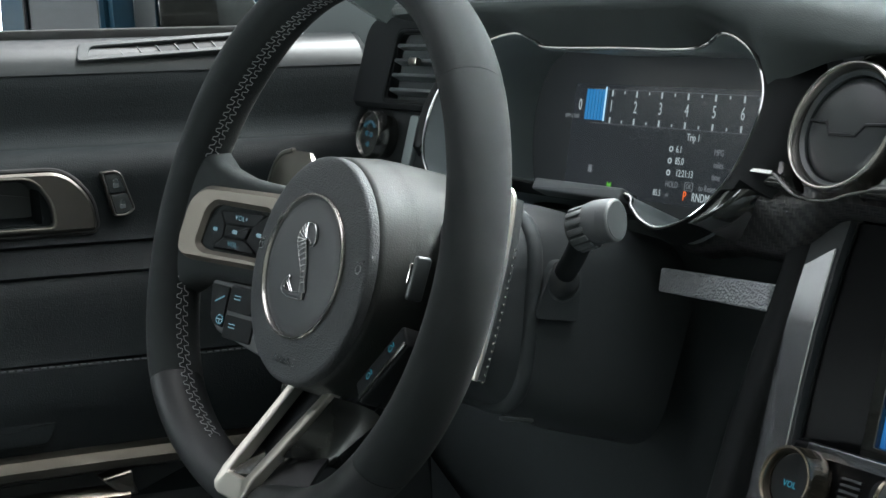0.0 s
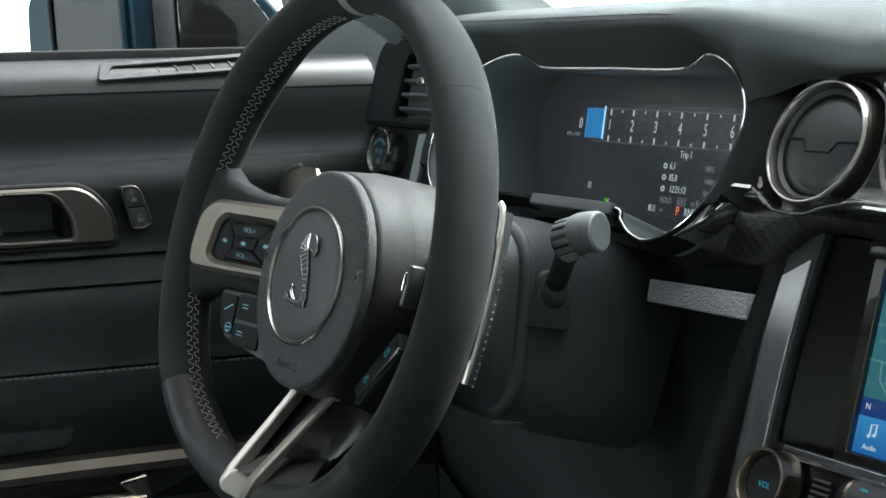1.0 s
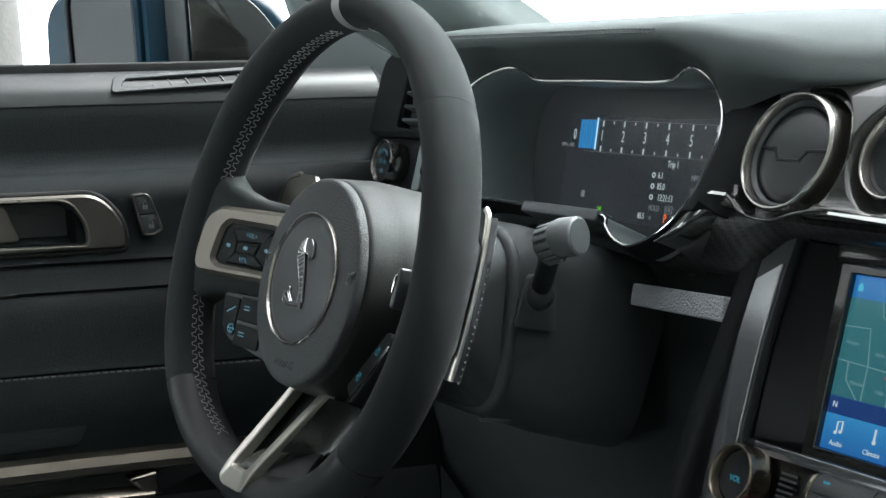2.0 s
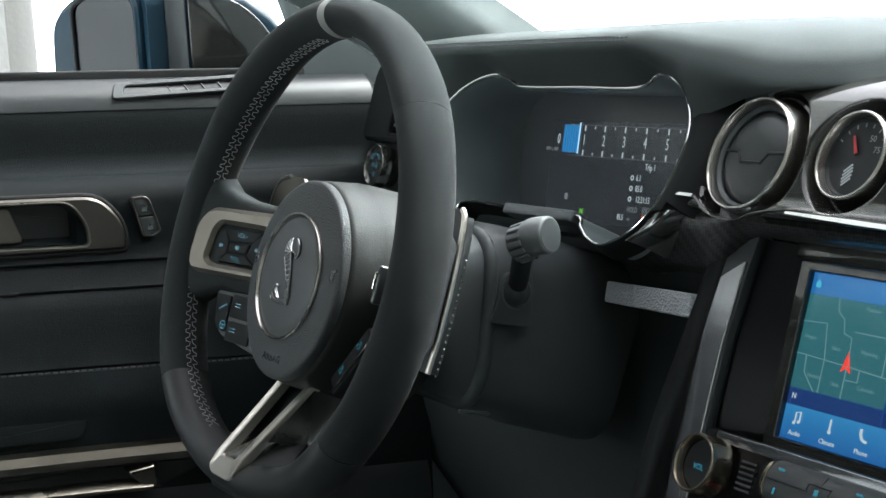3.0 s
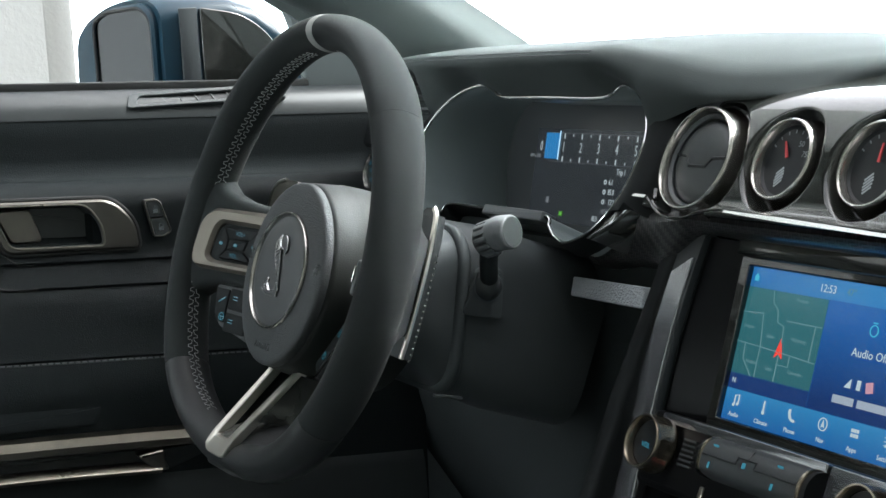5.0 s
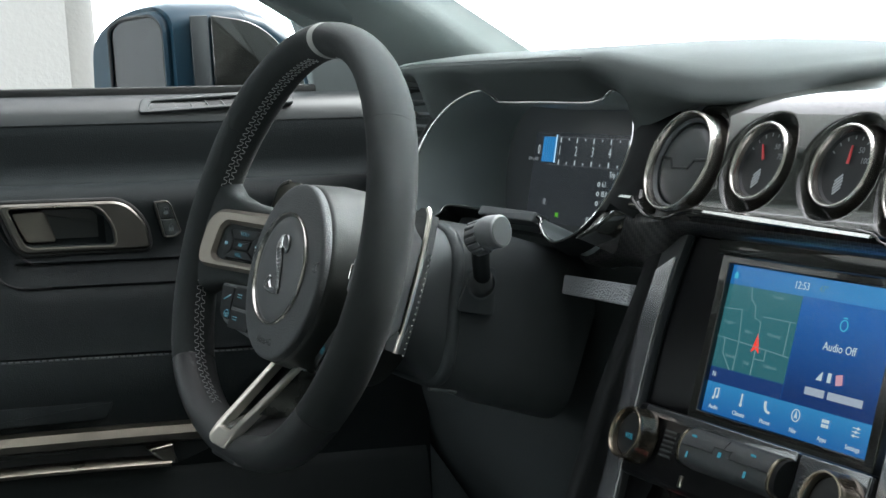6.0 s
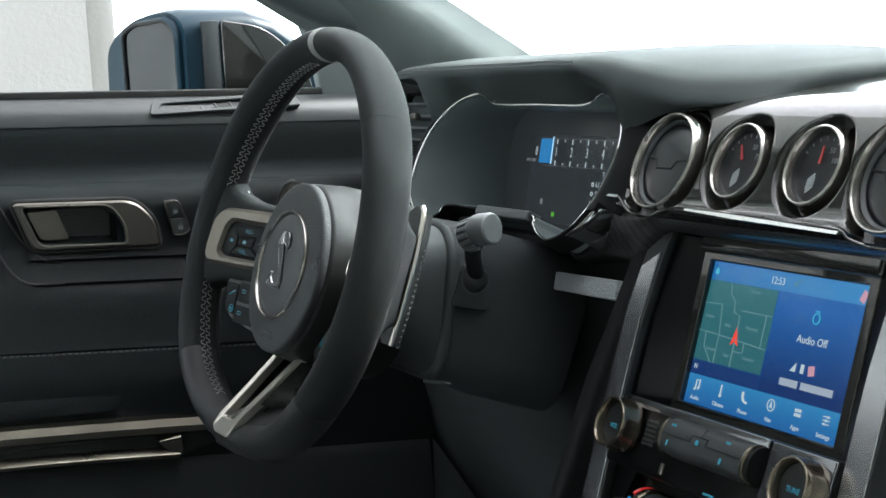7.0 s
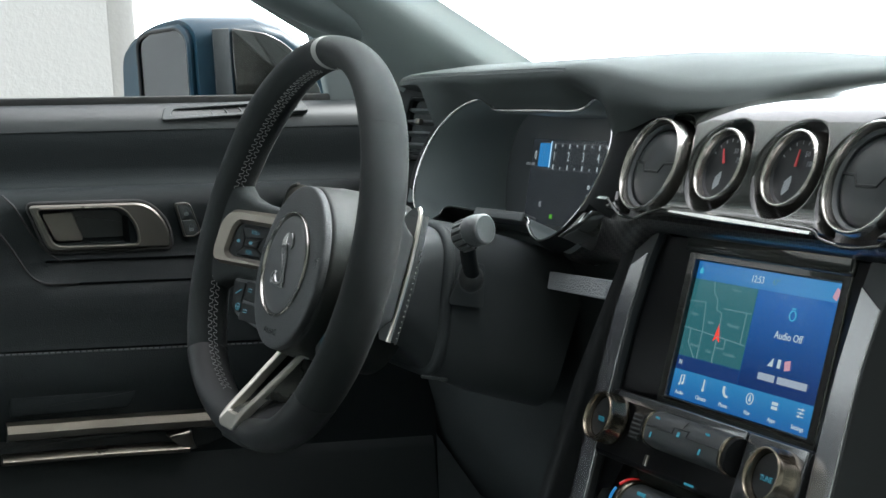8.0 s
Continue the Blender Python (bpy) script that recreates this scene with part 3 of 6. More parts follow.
# ---------------------------------------------------------------- dashboard
def dash_section(x):
    """The padded top from its stitched front edge over the crest to the windscreen: (x, y, z)."""
    lft = smoothstep(-0.20, -0.38, x)
    fy = ramp(x, ((-0.4, 0.262), (0.10, 0.255), (0.16, 0.262), (0.21, 0.278), (0.25, 0.302), (0.32, 0.365), (0.42, 0.45), (0.55, 0.50), (1.1, 0.50)))
    fz = ramp(x, ((-0.4, 1.0045), (0.095, 1.0045), (0.13, 0.998), (0.17, 0.989), (0.21, 0.977), (0.25, 0.9755), (0.28, 0.9815), (0.30, 0.9855), (0.34, 0.9885), (0.42, 0.9922), (1.1, 0.9925))) - 0.006 * lft
    cz = ramp(x, ((-0.4, 1.0125), (0.03, 1.0125), (0.12, 1.009), (0.22, 1.002), (0.32, 0.997), (0.42, 0.9957), (1.1, 0.9955))) - 0.004 * lft
    fy += 0.16 * smoothstep(-0.285, -0.345, x)
    cy = max(0.42, fy + 0.10)
    b = smoothstep(0.10, 0.15, x) * (1 - 0.75 * smoothstep(0.15, 0.20, x))
    return [(x, fy + 0.040 - 0.030 * b, fz - 0.016 - 0.012 * b), (x, fy + 0.018 - 0.014 * b, fz - 0.010 - 0.003 * b), (x, fy + 0.004 - 0.003 * b, fz - 0.0045 - 0.001 * b), (x, fy + 0.0002, fz - 0.0065), (x, fy + 0.0008, fz - 0.0020),
            (x, fy + 0.0055, fz + 0.0022), (x, fy + 0.014, fz + 0.28 * (cz - fz) + 0.0024), (x, fy + 0.03, fz + 0.5 * (cz - fz) + 0.002), (x, fy + 0.06, fz + 0.8 * (cz - fz) + 0.0015),
            (x, cy, cz), (x, cy + 0.07, cz - 0.002), (x, cy + 0.16, cz - 0.012), (x, 0.72, cz - 0.030), (x, 0.79, cz - 0.052)]


dash = thing("dashboard", pose(0.34, 0.4, 0.9), "black padded dashboard with stitched hood and carbon panel", "dashboard")
db = Matrix.Translation((-0.34, -0.4, -0.9))
# lower dashboard over the knees
bm = bmesh.new()
rows = []
for i in range(16):
    x = -0.36 + 0.63 * i / 15
    rows.append([(x, 0.300, 0.850), (x, 0.287, 0.857), (x, 0.279, 0.853), (x, 0.276, 0.844), (x, 0.276, 0.82), (x, 0.280, 0.78), (x, 0.285, 0.70), (x, 0.31, 0.60), (x, 0.36, 0.52), (x, 0.46, 0.46)])
surface(bm, rows, 0.004)
part("knee_panel", bm, HARDMATT, dash, m=db)
# outer end of the dashboard with the side vent
bm = bmesh.new()
rows = []
for i in range(7):
    x = -0.385 + 0.148 * i / 6
    rows.append([(x, 0.300, 0.985), (x, 0.292, 0.96), (x, 0.287, 0.93), (x, 0.284, 0.90), (x, 0.286, 0.872), (x, 0.300, 0.855)])
surface(bm, rows, 0.004)
part("end_panel", bm, HARDMATT, dash, m=db)

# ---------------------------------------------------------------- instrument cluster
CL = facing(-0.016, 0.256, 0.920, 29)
OUTLINE = smooth_path([(p[0], p[1], 0) for p in (
    (0.082, 0.056), (0.0, 0.056), (-0.079, 0.056), (-0.100, 0.0605), (-0.128, 0.067), (-0.158, 0.0625), (-0.185, 0.050), (-0.203, 0.030), (-0.209, 0.006),
    (-0.203, -0.020), (-0.185, -0.043), (-0.155, -0.0590), (-0.128, -0.0625), (-0.107, -0.0545), (-0.095, -0.0455), (-0.02, -0.0450), (0.066, -0.0445),
    (0.080, -0.0525), (0.095, -0.0605), (0.115, -0.0630), (0.140, -0.0510), (0.157, -0.0290), (0.1635, -0.0015), (0.162, 0.0235), (0.150, 0.0430),
    (0.130, 0.0585), (0.104, 0.0665))], 5, True)
OUT2 = [(p[0], p[1]) for p in OUTLINE]
cluster = thing("instrument_cluster", CL, "lit digital instrument cluster in a chrome-edged black hood", "instrument cluster")
bm = bmesh.new()
sweep(bm, [(x, y, 0.0) for x, y in OUT2], circle(0.0013, 8), closed=True)
part("chrome_edge", bm, CHROME, cluster, "thin chrome outline")
bm = bmesh.new()
rings = []
for d, zz in ((-0.030, -0.018), (-0.020, -0.004), (-0.010, 0.001), (-0.003, 0.0012), (0.0, -0.0005), (0.001, -0.006), (0.004, -0.03), (0.010, -0.06), (0.014, -0.098), (0.016, -0.125)):
    rings.append([(x, y - (0.02 + 0.48 * smoothstep(-0.05, 0.05, y)) * min(0.0, zz + 0.006), zz) for (x, y), (bx, by) in zip(inset(OUT2, d if d < 0 else d * 0.6), inset(OUT2, d * 0.15 if d < 0 else d * 0.05)) for x, y in [(x, y) if y > -0.035 else (bx, by)]])
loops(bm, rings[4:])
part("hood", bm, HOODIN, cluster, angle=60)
bm = bmesh.new()
n_ = len(OUT2)
brow = [i for i in range(n_) if OUT2[i][1] > 0.030 and OUT2[i][0] < 0.140]
first = next(i for i in brow if (i - 1) % n_ not in brow)
order = [(first + len(brow) - 1 + k) % n_ for k in range(n_ - len(brow) + 2)]
loops(bm, [[r[i] for i in order] for r in rings[:5]], closed=False)
part("hood_flare", bm, MATTBLACK, cluster, "smooth black lower flare", angle=60)
# fascia that falls from the stitched edge to the chrome outline
top_edge = sorted((x, y) for x, y in OUT2 if y > 0.0)


def brow_foot(x):
    """Where the padded brow ends: on the cluster's chrome outline, then over the first vent."""
    u = x + 0.016
    if x < 0.1462:
        return CL @ Vector((u, ramp(max(-0.204, u), TOP_HEIGHT) + 0.0008, -0.0036))
    return Vector((x, ramp(x, ((0.1465, 0.2725), (0.165, 0.280), (0.2115, 0.290), (0.273, 0.318))), ramp(x, ((0.1465, 0.9445), (0.155, 0.952), (0.185, 0.962), (0.2115, 0.966), (0.24, 0.967), (0.273, 0.9705)))))


def pad_section(x):
    """The whole padded skin at x, from the foot of the brow over the stitched edge to the windscreen."""
    s_ = dash_section(x)
    edge = Vector(s_[3])
    under = Vector(s_[0]) if x > 0 else Vector((x, max(0.296, s_[3][1] + 0.034), 0.985))
    foot = under.lerp(brow_foot(min(0.273, max(-0.222, x))), smoothstep(-0.248, -0.222, x) * (1 - smoothstep(0.273, 0.300, x)))
    foot.x = x
    pts = [foot.lerp(edge, k / 8) + Vector((0, -0.0025 * math.sin(math.pi * k / 8), 0)) for k in range(8)] + [Vector(p) for p in s_[3:]]
    soft = 0.5 * smoothstep(0.055, 0.140, x) * (1 - smoothstep(0.24, 0.30, x))
    for _ in range(12):
        pts = [pts[0]] + [p.lerp((a + b) / 2, soft if i < 10 else 0.0) for i, (a, p, b) in enumerate(zip(pts, pts[1:], pts[2:]))] + [pts[-1]]
    return [tuple(p) for p in pts]


TOP_HEIGHT = [(a, max(b for c, b in top_edge if abs(c - a) < 0.004)) for a, _ in top_edge]
bm = bmesh.new()
surface(bm, [pad_section(-0.41 + 0.00625 * i) for i in range(131)] + [pad_section(0.4025 + 0.0135 * i) for i in range(1, 50)], 0.0012)
part("top_pad", bm, PAD, dash, m=db, angle=75)
# double row of stitches along the hood
bm = bmesh.new()
for k in (0.1, 0.75):
    x = -0.30
    while x < 0.085:
        s0, s1 = pad_section(x), pad_section(x + 0.0030)
        p0, p1 = Vector(s0[9]).lerp(Vector(s0[10]), k), Vector(s1[9]).lerp(Vector(s1[10]), k)
        sweep(bm, [tuple(p0 + Vector((0, 0, 0.0004))), tuple(p1 + Vector((0, 0, 0.0004)))], circle(0.00045, 5))
        x += 0.0044
part("stitching", bm, THREAD_DARK, dash, "double row of grey stitches", m=db)
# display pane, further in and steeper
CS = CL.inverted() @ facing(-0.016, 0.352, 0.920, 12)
bm = bmesh.new()
slab(bm, rpoly([(-0.275, -0.085), (0.195, -0.085), (0.195, 0.085), (-0.275, 0.085)], 0.01, 3), -0.006, -0.0006)
UNLIT0 = glow("display_glass", (0.020, 0.025, 0.026), 0.6, 0.32)
display = part("display", bm, UNLIT0, cluster, "dark glossy display pane", m=CS)
PANEL = glow("display_dark", (0.030, 0.037, 0.043), 0.55, 0.25)
TXT = glow("display_white", (0.48, 0.57, 0.60), 0.78)
DIM = glow("display_dim", (0.20, 0.23, 0.25), 0.7)
BLUE = glow("display_blue", (0.025, 0.21, 0.50), 0.9)
BLUE_HI = glow("display_blue_edge", (0.45, 0.75, 1.0), 1.0)
ORANGE = glow("display_orange", (1.0, 0.18, 0.04), 0.9)
GREEN = glow("display_green", (0.10, 0.45, 0.04), 0.8)
bm = bmesh.new()
slab(bm, rpoly([(-0.148, -0.068), (0.125, -0.068), (0.125, 0.016), (-0.148, 0.016)], 0.002, 2), -0.0006, 0.0)
part("lit_area", bm, PANEL, display)
for i in range(6):
    bm = bmesh.new()
    box(bm, 0.0031, 0.0235, 0.0004, (-0.1300 + 0.0040 * i, 0.0, 0.0006))
    part("rev_bar", bm, BLUE, display, "blue bar of the rev counter")
bm = bmesh.new()
box(bm, 0.0015, 0.0262, 0.0004, (-0.1070, 0.0008, 0.0008))
part("rev_edge", bm, BLUE_HI, display)
bm = bmesh.new()
for i in range(16):
    u = -0.0990 + 0.0148 * i
    for v in (0.0092, -0.0112):
        big = i % 2 == 0
        box(bm, 0.0015 if big else 0.0010, 0.0046 if big else 0.0022, 0.0004, (u, v + (0 if big else (0.0008 if v > 0 else -0.0008)), 0.0006))
part("scale_marks", bm, TXT, display)
bm = bmesh.new()
box(bm, 0.245, 0.0003, 0.0003, (0.0, 0.0120, 0.0006))
box(bm, 0.245, 0.0003, 0.0003, (0.0, -0.0140, 0.0006))
part("scale_line", bm, DIM, display)
for i in range(8):
    part("numeral", lettering(str(i), 0.0112, 0.0001), TXT, display, m=at(-0.1386 if i == 0 else -0.0990 + 0.0296 * (i - 1), -0.0010, 0.0007) @ Matrix.Diagonal((0.8, 1.15, 1, 1)))
for words, u, v, size, mat in (("RPM x 1000", -0.1475, -0.0098, 0.0044, DIM), ("Trip 1", 0.0010, -0.0195, 0.0068, TXT), ("6.1", -0.0130, -0.0285, 0.0066, TXT), ("85.0", -0.0110, -0.0370, 0.0066, TXT),
                         ("12:21:13", -0.0040, -0.0455, 0.0066, TXT), ("HOLD", -0.0165, -0.0540, 0.0060, DIM), ("OK", 0.0022, -0.0540, 0.0048, DIM), ("to Reset", 0.0220, -0.0540, 0.0060, DIM),
                         ("MPG", 0.0300, -0.0285, 0.0060, DIM), ("miles", 0.0310, -0.0370, 0.0060, DIM), ("time", 0.0300, -0.0455, 0.0060, DIM),
                         ("85.5", -0.0320, -0.0610, 0.0060, TXT), ("mi", -0.0205, -0.0614, 0.0042, DIM), ("P", -0.0010, -0.0612, 0.0088, ORANGE), ("RNDM", 0.0165, -0.0612, 0.0078, TXT)):
    part("display_word", lettering(words, size, 0.0001), mat, display, m=at(u, v, 0.0007) @ Matrix.Diagonal((0.85, 1.1, 1, 1)))
bm = bmesh.new()
frame_plate(bm, rpoly([(-0.0022, -0.0570), (0.0068, -0.0570), (0.0068, -0.0508), (-0.0022, -0.0508)], 0.001, 3), rpoly([(-0.0018, -0.0566), (0.0064, -0.0566), (0.0064, -0.0512), (-0.0018, -0.0512)], 0.0008, 3), 0.0004, 0.0008)
part("key_outline", bm, DIM, display)
bm = bmesh.new()
slab(bm, rpoly([(0.0345, -0.0665), (0.0385, -0.0665), (0.0405, -0.0630), (0.0385, -0.0595), (0.0345, -0.0595)], 0.0005, 2), 0.0004, 0.0008)
part("shift_marker", bm, ORANGE, display)
bm = bmesh.new()
for dv in (0, -0.0085, -0.0170):
    frame_plate(bm, circle(0.0022, 12, -0.0220, -0.0285 + dv), circle(0.0013, 12, -0.0220, -0.0285 + dv), 0.0004, 0.0008)
part("trip_icons", bm, TXT, display)
bm = bmesh.new()
box(bm, 0.0048, 0.0055, 0.0004, (-0.1160, -0.0490, 0.0006), 0.0003, 1)
part("oil_icon", bm, DIM, display)
bm = bmesh.new()
slab(bm, [(-0.0925, -0.0575), (-0.0900, -0.0590), (-0.0875, -0.0575), (-0.0875, -0.0625), (-0.0900, -0.0610), (-0.0925, -0.0625)], 0.0004, 0.0008)
part("lane_icon", bm, GREEN, display)
# grey sill strip below the display
bm = bmesh.new()
slab(bm, rpoly([(-0.030, -0.0510), (0.068, -0.0505), (0.068, -0.0418), (-0.030, -0.0423)], 0.002, 3), -0.010, 0.0030, 0.0016)
part("sill_strip", bm, material("sill_satin", (0.075, 0.082, 0.086), 0.42, vary=0.1), cluster, "grey matt sill strip")

# ---------------------------------------------------------------- gloss gauge panel
SECTION = smooth_path([(0.56, 0.9915, 0), (0.44, 0.9893, 0), (0.375, 0.9838, 0), (0.335, 0.9765, 0), (0.314, 0.9725, 0), (0.298, 0.9660, 0), (0.285, 0.956, 0), (0.2745, 0.942, 0), (0.266, 0.924, 0), (0.259, 0.909, 0),
                       (0.2545, 0.9015, 0), (0.2510, 0.8985, 0), (0.2490, 0.8955, 0), (0.2505, 0.8925, 0), (0.258, 0.8900, 0), (0.275, 0.8890, 0)], 14)
bm = bmesh.new()
rows = []
EYES = ((0.2115, 0.2640, 0.9290, 0.0375), (0.2980, 0.2700, 0.9310, 0.0275), (0.3820, 0.2700, 0.9310, 0.0275), (0.4685, 0.2640, 0.9290, 0.0375))
out_dir = Vector((0, -math.cos(radians(25)), math.sin(radians(25))))
for x in [0.155 + 0.0015 * i for i in range(250)] + [0.53 + 0.0060 * i for i in range(88)]:
    k = smoothstep(0.150, 0.205, x)
    row = []
    for j, (py, pz, _) in enumerate(SECTION):
        j = j * 5 / 14
        p = Vector((x, py + 0.03 * (1 - k) * (15 < j < 46), pz - 0.02 * (1 - k) * (j < 46)))
        for ex, ey, ez, er in EYES if 0.15 < x < 0.53 else ():
            d = p - Vector((ex, ey, ez))
            d -= out_dir * d.dot(out_dir)
            p -= out_dir * (0.026 * smoothstep(er + 0.0105, er + 0.0010, d.length))
        row.append(tuple(p))
    rows.append(row)
surface(bm, rows, 0.002)
part("gauge_panel", bm, GLOSS, dash, "piano black panel round the vents and gauges", m=db, angle=70)
# gloss cheek between the cluster and the first vent
bm = bmesh.new()
edge = [(x, y) for x, y in OUT2 if x > 0.100 and y > -0.058]
edge = sorted(edge, key=lambda p: p[1])
rows = []
for d, zz in ((0.0, -0.0012), (0.004, -0.0010), (0.008, -0.0014), (0.012, -0.0030), (0.015, -0.006), (0.018, -0.014), (0.020, -0.030)):
    rows.append([(x + d * (0.55 + 0.45 * smoothstep(0.10, 0.15, x)), y + d * 0.30 * (1 if y > 0.03 else 0), zz) for x, y in edge])
loops(bm, rows, closed=False)
bmesh.ops.recalc_face_normals(bm, faces=bm.faces)
part("gloss_cheek", bm, GLOSS, cluster, "smooth black cheek", angle=70)
# chrome lip under the panel
bm = bmesh.new()
lip = smooth_path([(0.142, 0.253, 0.9005), (0.158, 0.2485, 0.9020), (0.176, 0.2465, 0.9010), (0.186, 0.2455, 0.8945), (0.198, 0.2450, 0.8900), (0.218, 0.2450, 0.8895), (0.238, 0.2460, 0.8950), (0.262, 0.2470, 0.8985),
                   (0.30, 0.2475, 0.8978), (0.36, 0.2475, 0.8970), (0.43, 0.2475, 0.8955), (0.445, 0.2470, 0.8900), (0.472, 0.2460, 0.8870), (0.50, 0.2470, 0.8900), (0.53, 0.2475, 0.8960), (0.70, 0.2475, 0.8960), (1.03, 0.2475, 0.8960)], 6)
sweep(bm, lip, circle(0.0011, 8))
part("chrome_lip", bm, GLOSS, dash, "glossy black lip", m=db)
bm = bmesh.new()
sweep(bm, [(0.268, 0.2450, 0.8975), (0.33, 0.2440, 0.8960), (0.438, 0.2440, 0.8936)], [(-0.0035, -0.0010), (0.0014, -0.0010), (0.0018, -0.0006), (-0.0006, 0.0018), (-0.0030, 0.0018)], scale=[0.5, 1.0, 0.7])
part("bright_strip", bm, CHROME, dash, "broad bright chrome strip", m=db)
bm = bmesh.new()
sweep(bm, [(0.150, 0.2475, 0.9020), (0.176, 0.2455, 0.9020)], [(-0.0022, -0.0008), (0.0010, -0.0008), (0.0013, -0.0005), (-0.0004, 0.0012), (-0.0020, 0.0012)])
part("bright_strip", bm, CHROME, dash, "short bright chrome strip", m=db)
# carbon panel below
bm = bmesh.new()
rows = []
low_edge = sorted((x, y) for x, y in OUT2 if y < 0 and x > 0.05)
for i in range(96):
    x = 0.086 + 0.01 * i
    top = min(0.893, 0.920 + 0.8746 * ramp(x + 0.016, low_edge) - 0.005) if x < 0.147 else 0.893
    lo = 0.028 * smoothstep(0.175, 0.215, x)
    rows.append([(x, 0.262, top), (x, 0.2535, top - 0.005), (x, 0.2510 + lo * 0.2, top - 0.010), (x, 0.2520 + lo * 0.3, min(0.866 + 0.5 * lo, top - 0.012)), (x, 0.256 + lo * 0.5, min(0.855 + 0.75 * lo, top - 0.016)), (x, 0.266 + lo * 0.5, min(0.846 + lo, top - 0.020)), (x, 0.285 + lo * 0.5, min(0.840 + lo, top - 0.022)), (x, 0.31, min(0.838 + lo, top - 0.023))])
surface(bm, rows, 0.003)
part("carbon_panel", bm, CARBON, dash, "lacquered carbon weave panel", m=db, angle=60)
# grained grey knee strip
KN = facing(0.130, 0.2440, 0.8290, 14) @ pose(0, 0, 0, 0, 0, 1.5)
bm = bmesh.new()
slab(bm, rpoly([(-0.054, -0.0080), (0.0445, -0.0090), (0.0445, 0.0070), (-0.054, 0.0070)], 0.0020, 3), -0.02, 0.003, 0.0012)
part("knee_strip", bm, KNEE, dash, "grey grained knee pad strip", m=db @ KN)


# ---------------------------------------------------------------- vents and gauges
def pod(holder, r):
    """The gloss collar and the deep satin ring round a vent or gauge."""
    bm = bmesh.new()
    lathe(bm, [(r + 0.0075, -0.060), (r + 0.0072, -0.0175), (r + 0.0062, -0.0150), (r + 0.0046, -0.0146), (r + 0.0034, -0.0165), (r + 0.0032, -0.060)], 64)
    part("barrel", bm, GLOSS, holder, "piano black collar")
    bm = bmesh.new()
    lathe(bm, [(r + 0.0012, -0.040), (r + 0.0012, -0.0110), (r + 0.0006, -0.0010), (r + 0.0002, 0.0010), (r - 0.0006, 0.0018), (r - 0.0014, 0.0016), (r - 0.0021, 0.0004), (r - 0.0031, -0.0060), (r - 0.0032, -0.040)], 72)
    part("ring", bm, RING, holder, "deep satin chrome ring")


def vent(m, r, label):
    v = thing("air_vent", m, label, "air vent", "round dashboard vents")
    pod(v, r)
    ri = r - 0.0046
    bm = bmesh.new()
    lathe(bm, [(r - 0.0030, -0.025), (r - 0.0030, -0.0050), (ri + 0.0006, -0.0042), (ri - 0.0014, -0.0062), (ri - 0.0016, -0.025)], 56)
    part("inner_ring", bm, HARD, v, "dark inner ring")
    ri -= 0.0020
    bm = bmesh.new()
    lathe(bm, [(ri, -0.025), (ri - 0.0004, -0.0080), (ri - 0.0018, -0.0064), (ri * 0.8, -0.0050), (ri * 0.4, -0.0040), (0.0, -0.0038)], 56)
    disc = part("disc", bm, VENTFLAP, v, "black vent flap disc")
    bm = bmesh.new()
    steps = [(-ri * 0.93, 0.0035), (-ri * 0.50, 0.0025), (-ri * 0.34, -0.0045), (ri * 0.30, -0.0045), (ri * 0.46, 0.0020), (ri * 0.93, 0.0030)]
    sweep(bm, [(a, b, -0.0040 - 0.0016 * (abs(a) / ri) ** 2) for a, b in steps], circle(0.0012, 6))
    part("flap_line", bm, DIALFACE, disc)
    bm = bmesh.new()
    box(bm, ri * 0.7, 0.0008, 0.0010, (0, ri * 0.70, -0.0056), 0.0003, 1)
    part("thumb_tab", bm, DIALFACE, disc)
    return v


def gauge(m, r, needle, words, label):
    g = thing("dash_gauge", m, label, "gauge", "gauges on the dashboard")
    pod(g, r)
    ri = r - 0.0034
    bm = bmesh.new()
    lathe(bm, [(ri + 0.0004, -0.030), (ri + 0.0004, -0.0045), (ri - 0.0012, -0.0060), (0.0, -0.0060)], 48)
    dial = part("dial", bm, DIALFACE, g, "black dial face")
    bm = bmesh.new()
    for k in range(9):
        a = radians(150 - 150 * k / 8)
        box(bm, 0.0024, 0.0008, 0.0003, (ri * 0.86 * math.cos(a), ri * 0.86 * math.sin(a), -0.0057), 0, 1, pose(0, 0, 0, 0, 0, math.degrees(a)))
    part("scale_marks", bm, MARK, dial)
    for words_k, a in zip(words, (58, 22)):
        part("numeral", lettering(words_k, 0.0056, 0.0001), MARK, dial, m=at(ri * 0.60 * math.cos(radians(a)), ri * 0.60 * math.sin(radians(a)), -0.0057))
    bm = bmesh.new()
    for k in range(5):
        box(bm, 0.0092 - 0.0008 * abs(k - 2), 0.0011, 0.0003, (-ri * 0.22 + 0.0003 * k, -ri * 0.26 - 0.0021 * k, -0.0057), 0, 1, pose(0, 0, 0, 0, 0, 38))
    part("caption", bm, CAPTION, dial)
    bm = bmesh.new()
    slab(bm, [(-0.0011, ri * 0.12), (0.0011, ri * 0.12), (0.0006, ri * 0.62), (-0.0006, ri * 0.62)], -0.0048, -0.0040)
    part("needle", bm, NEEDLE, g, "red needle", m=pose(0, 0, 0, 0, 0, needle - 90))
    return g


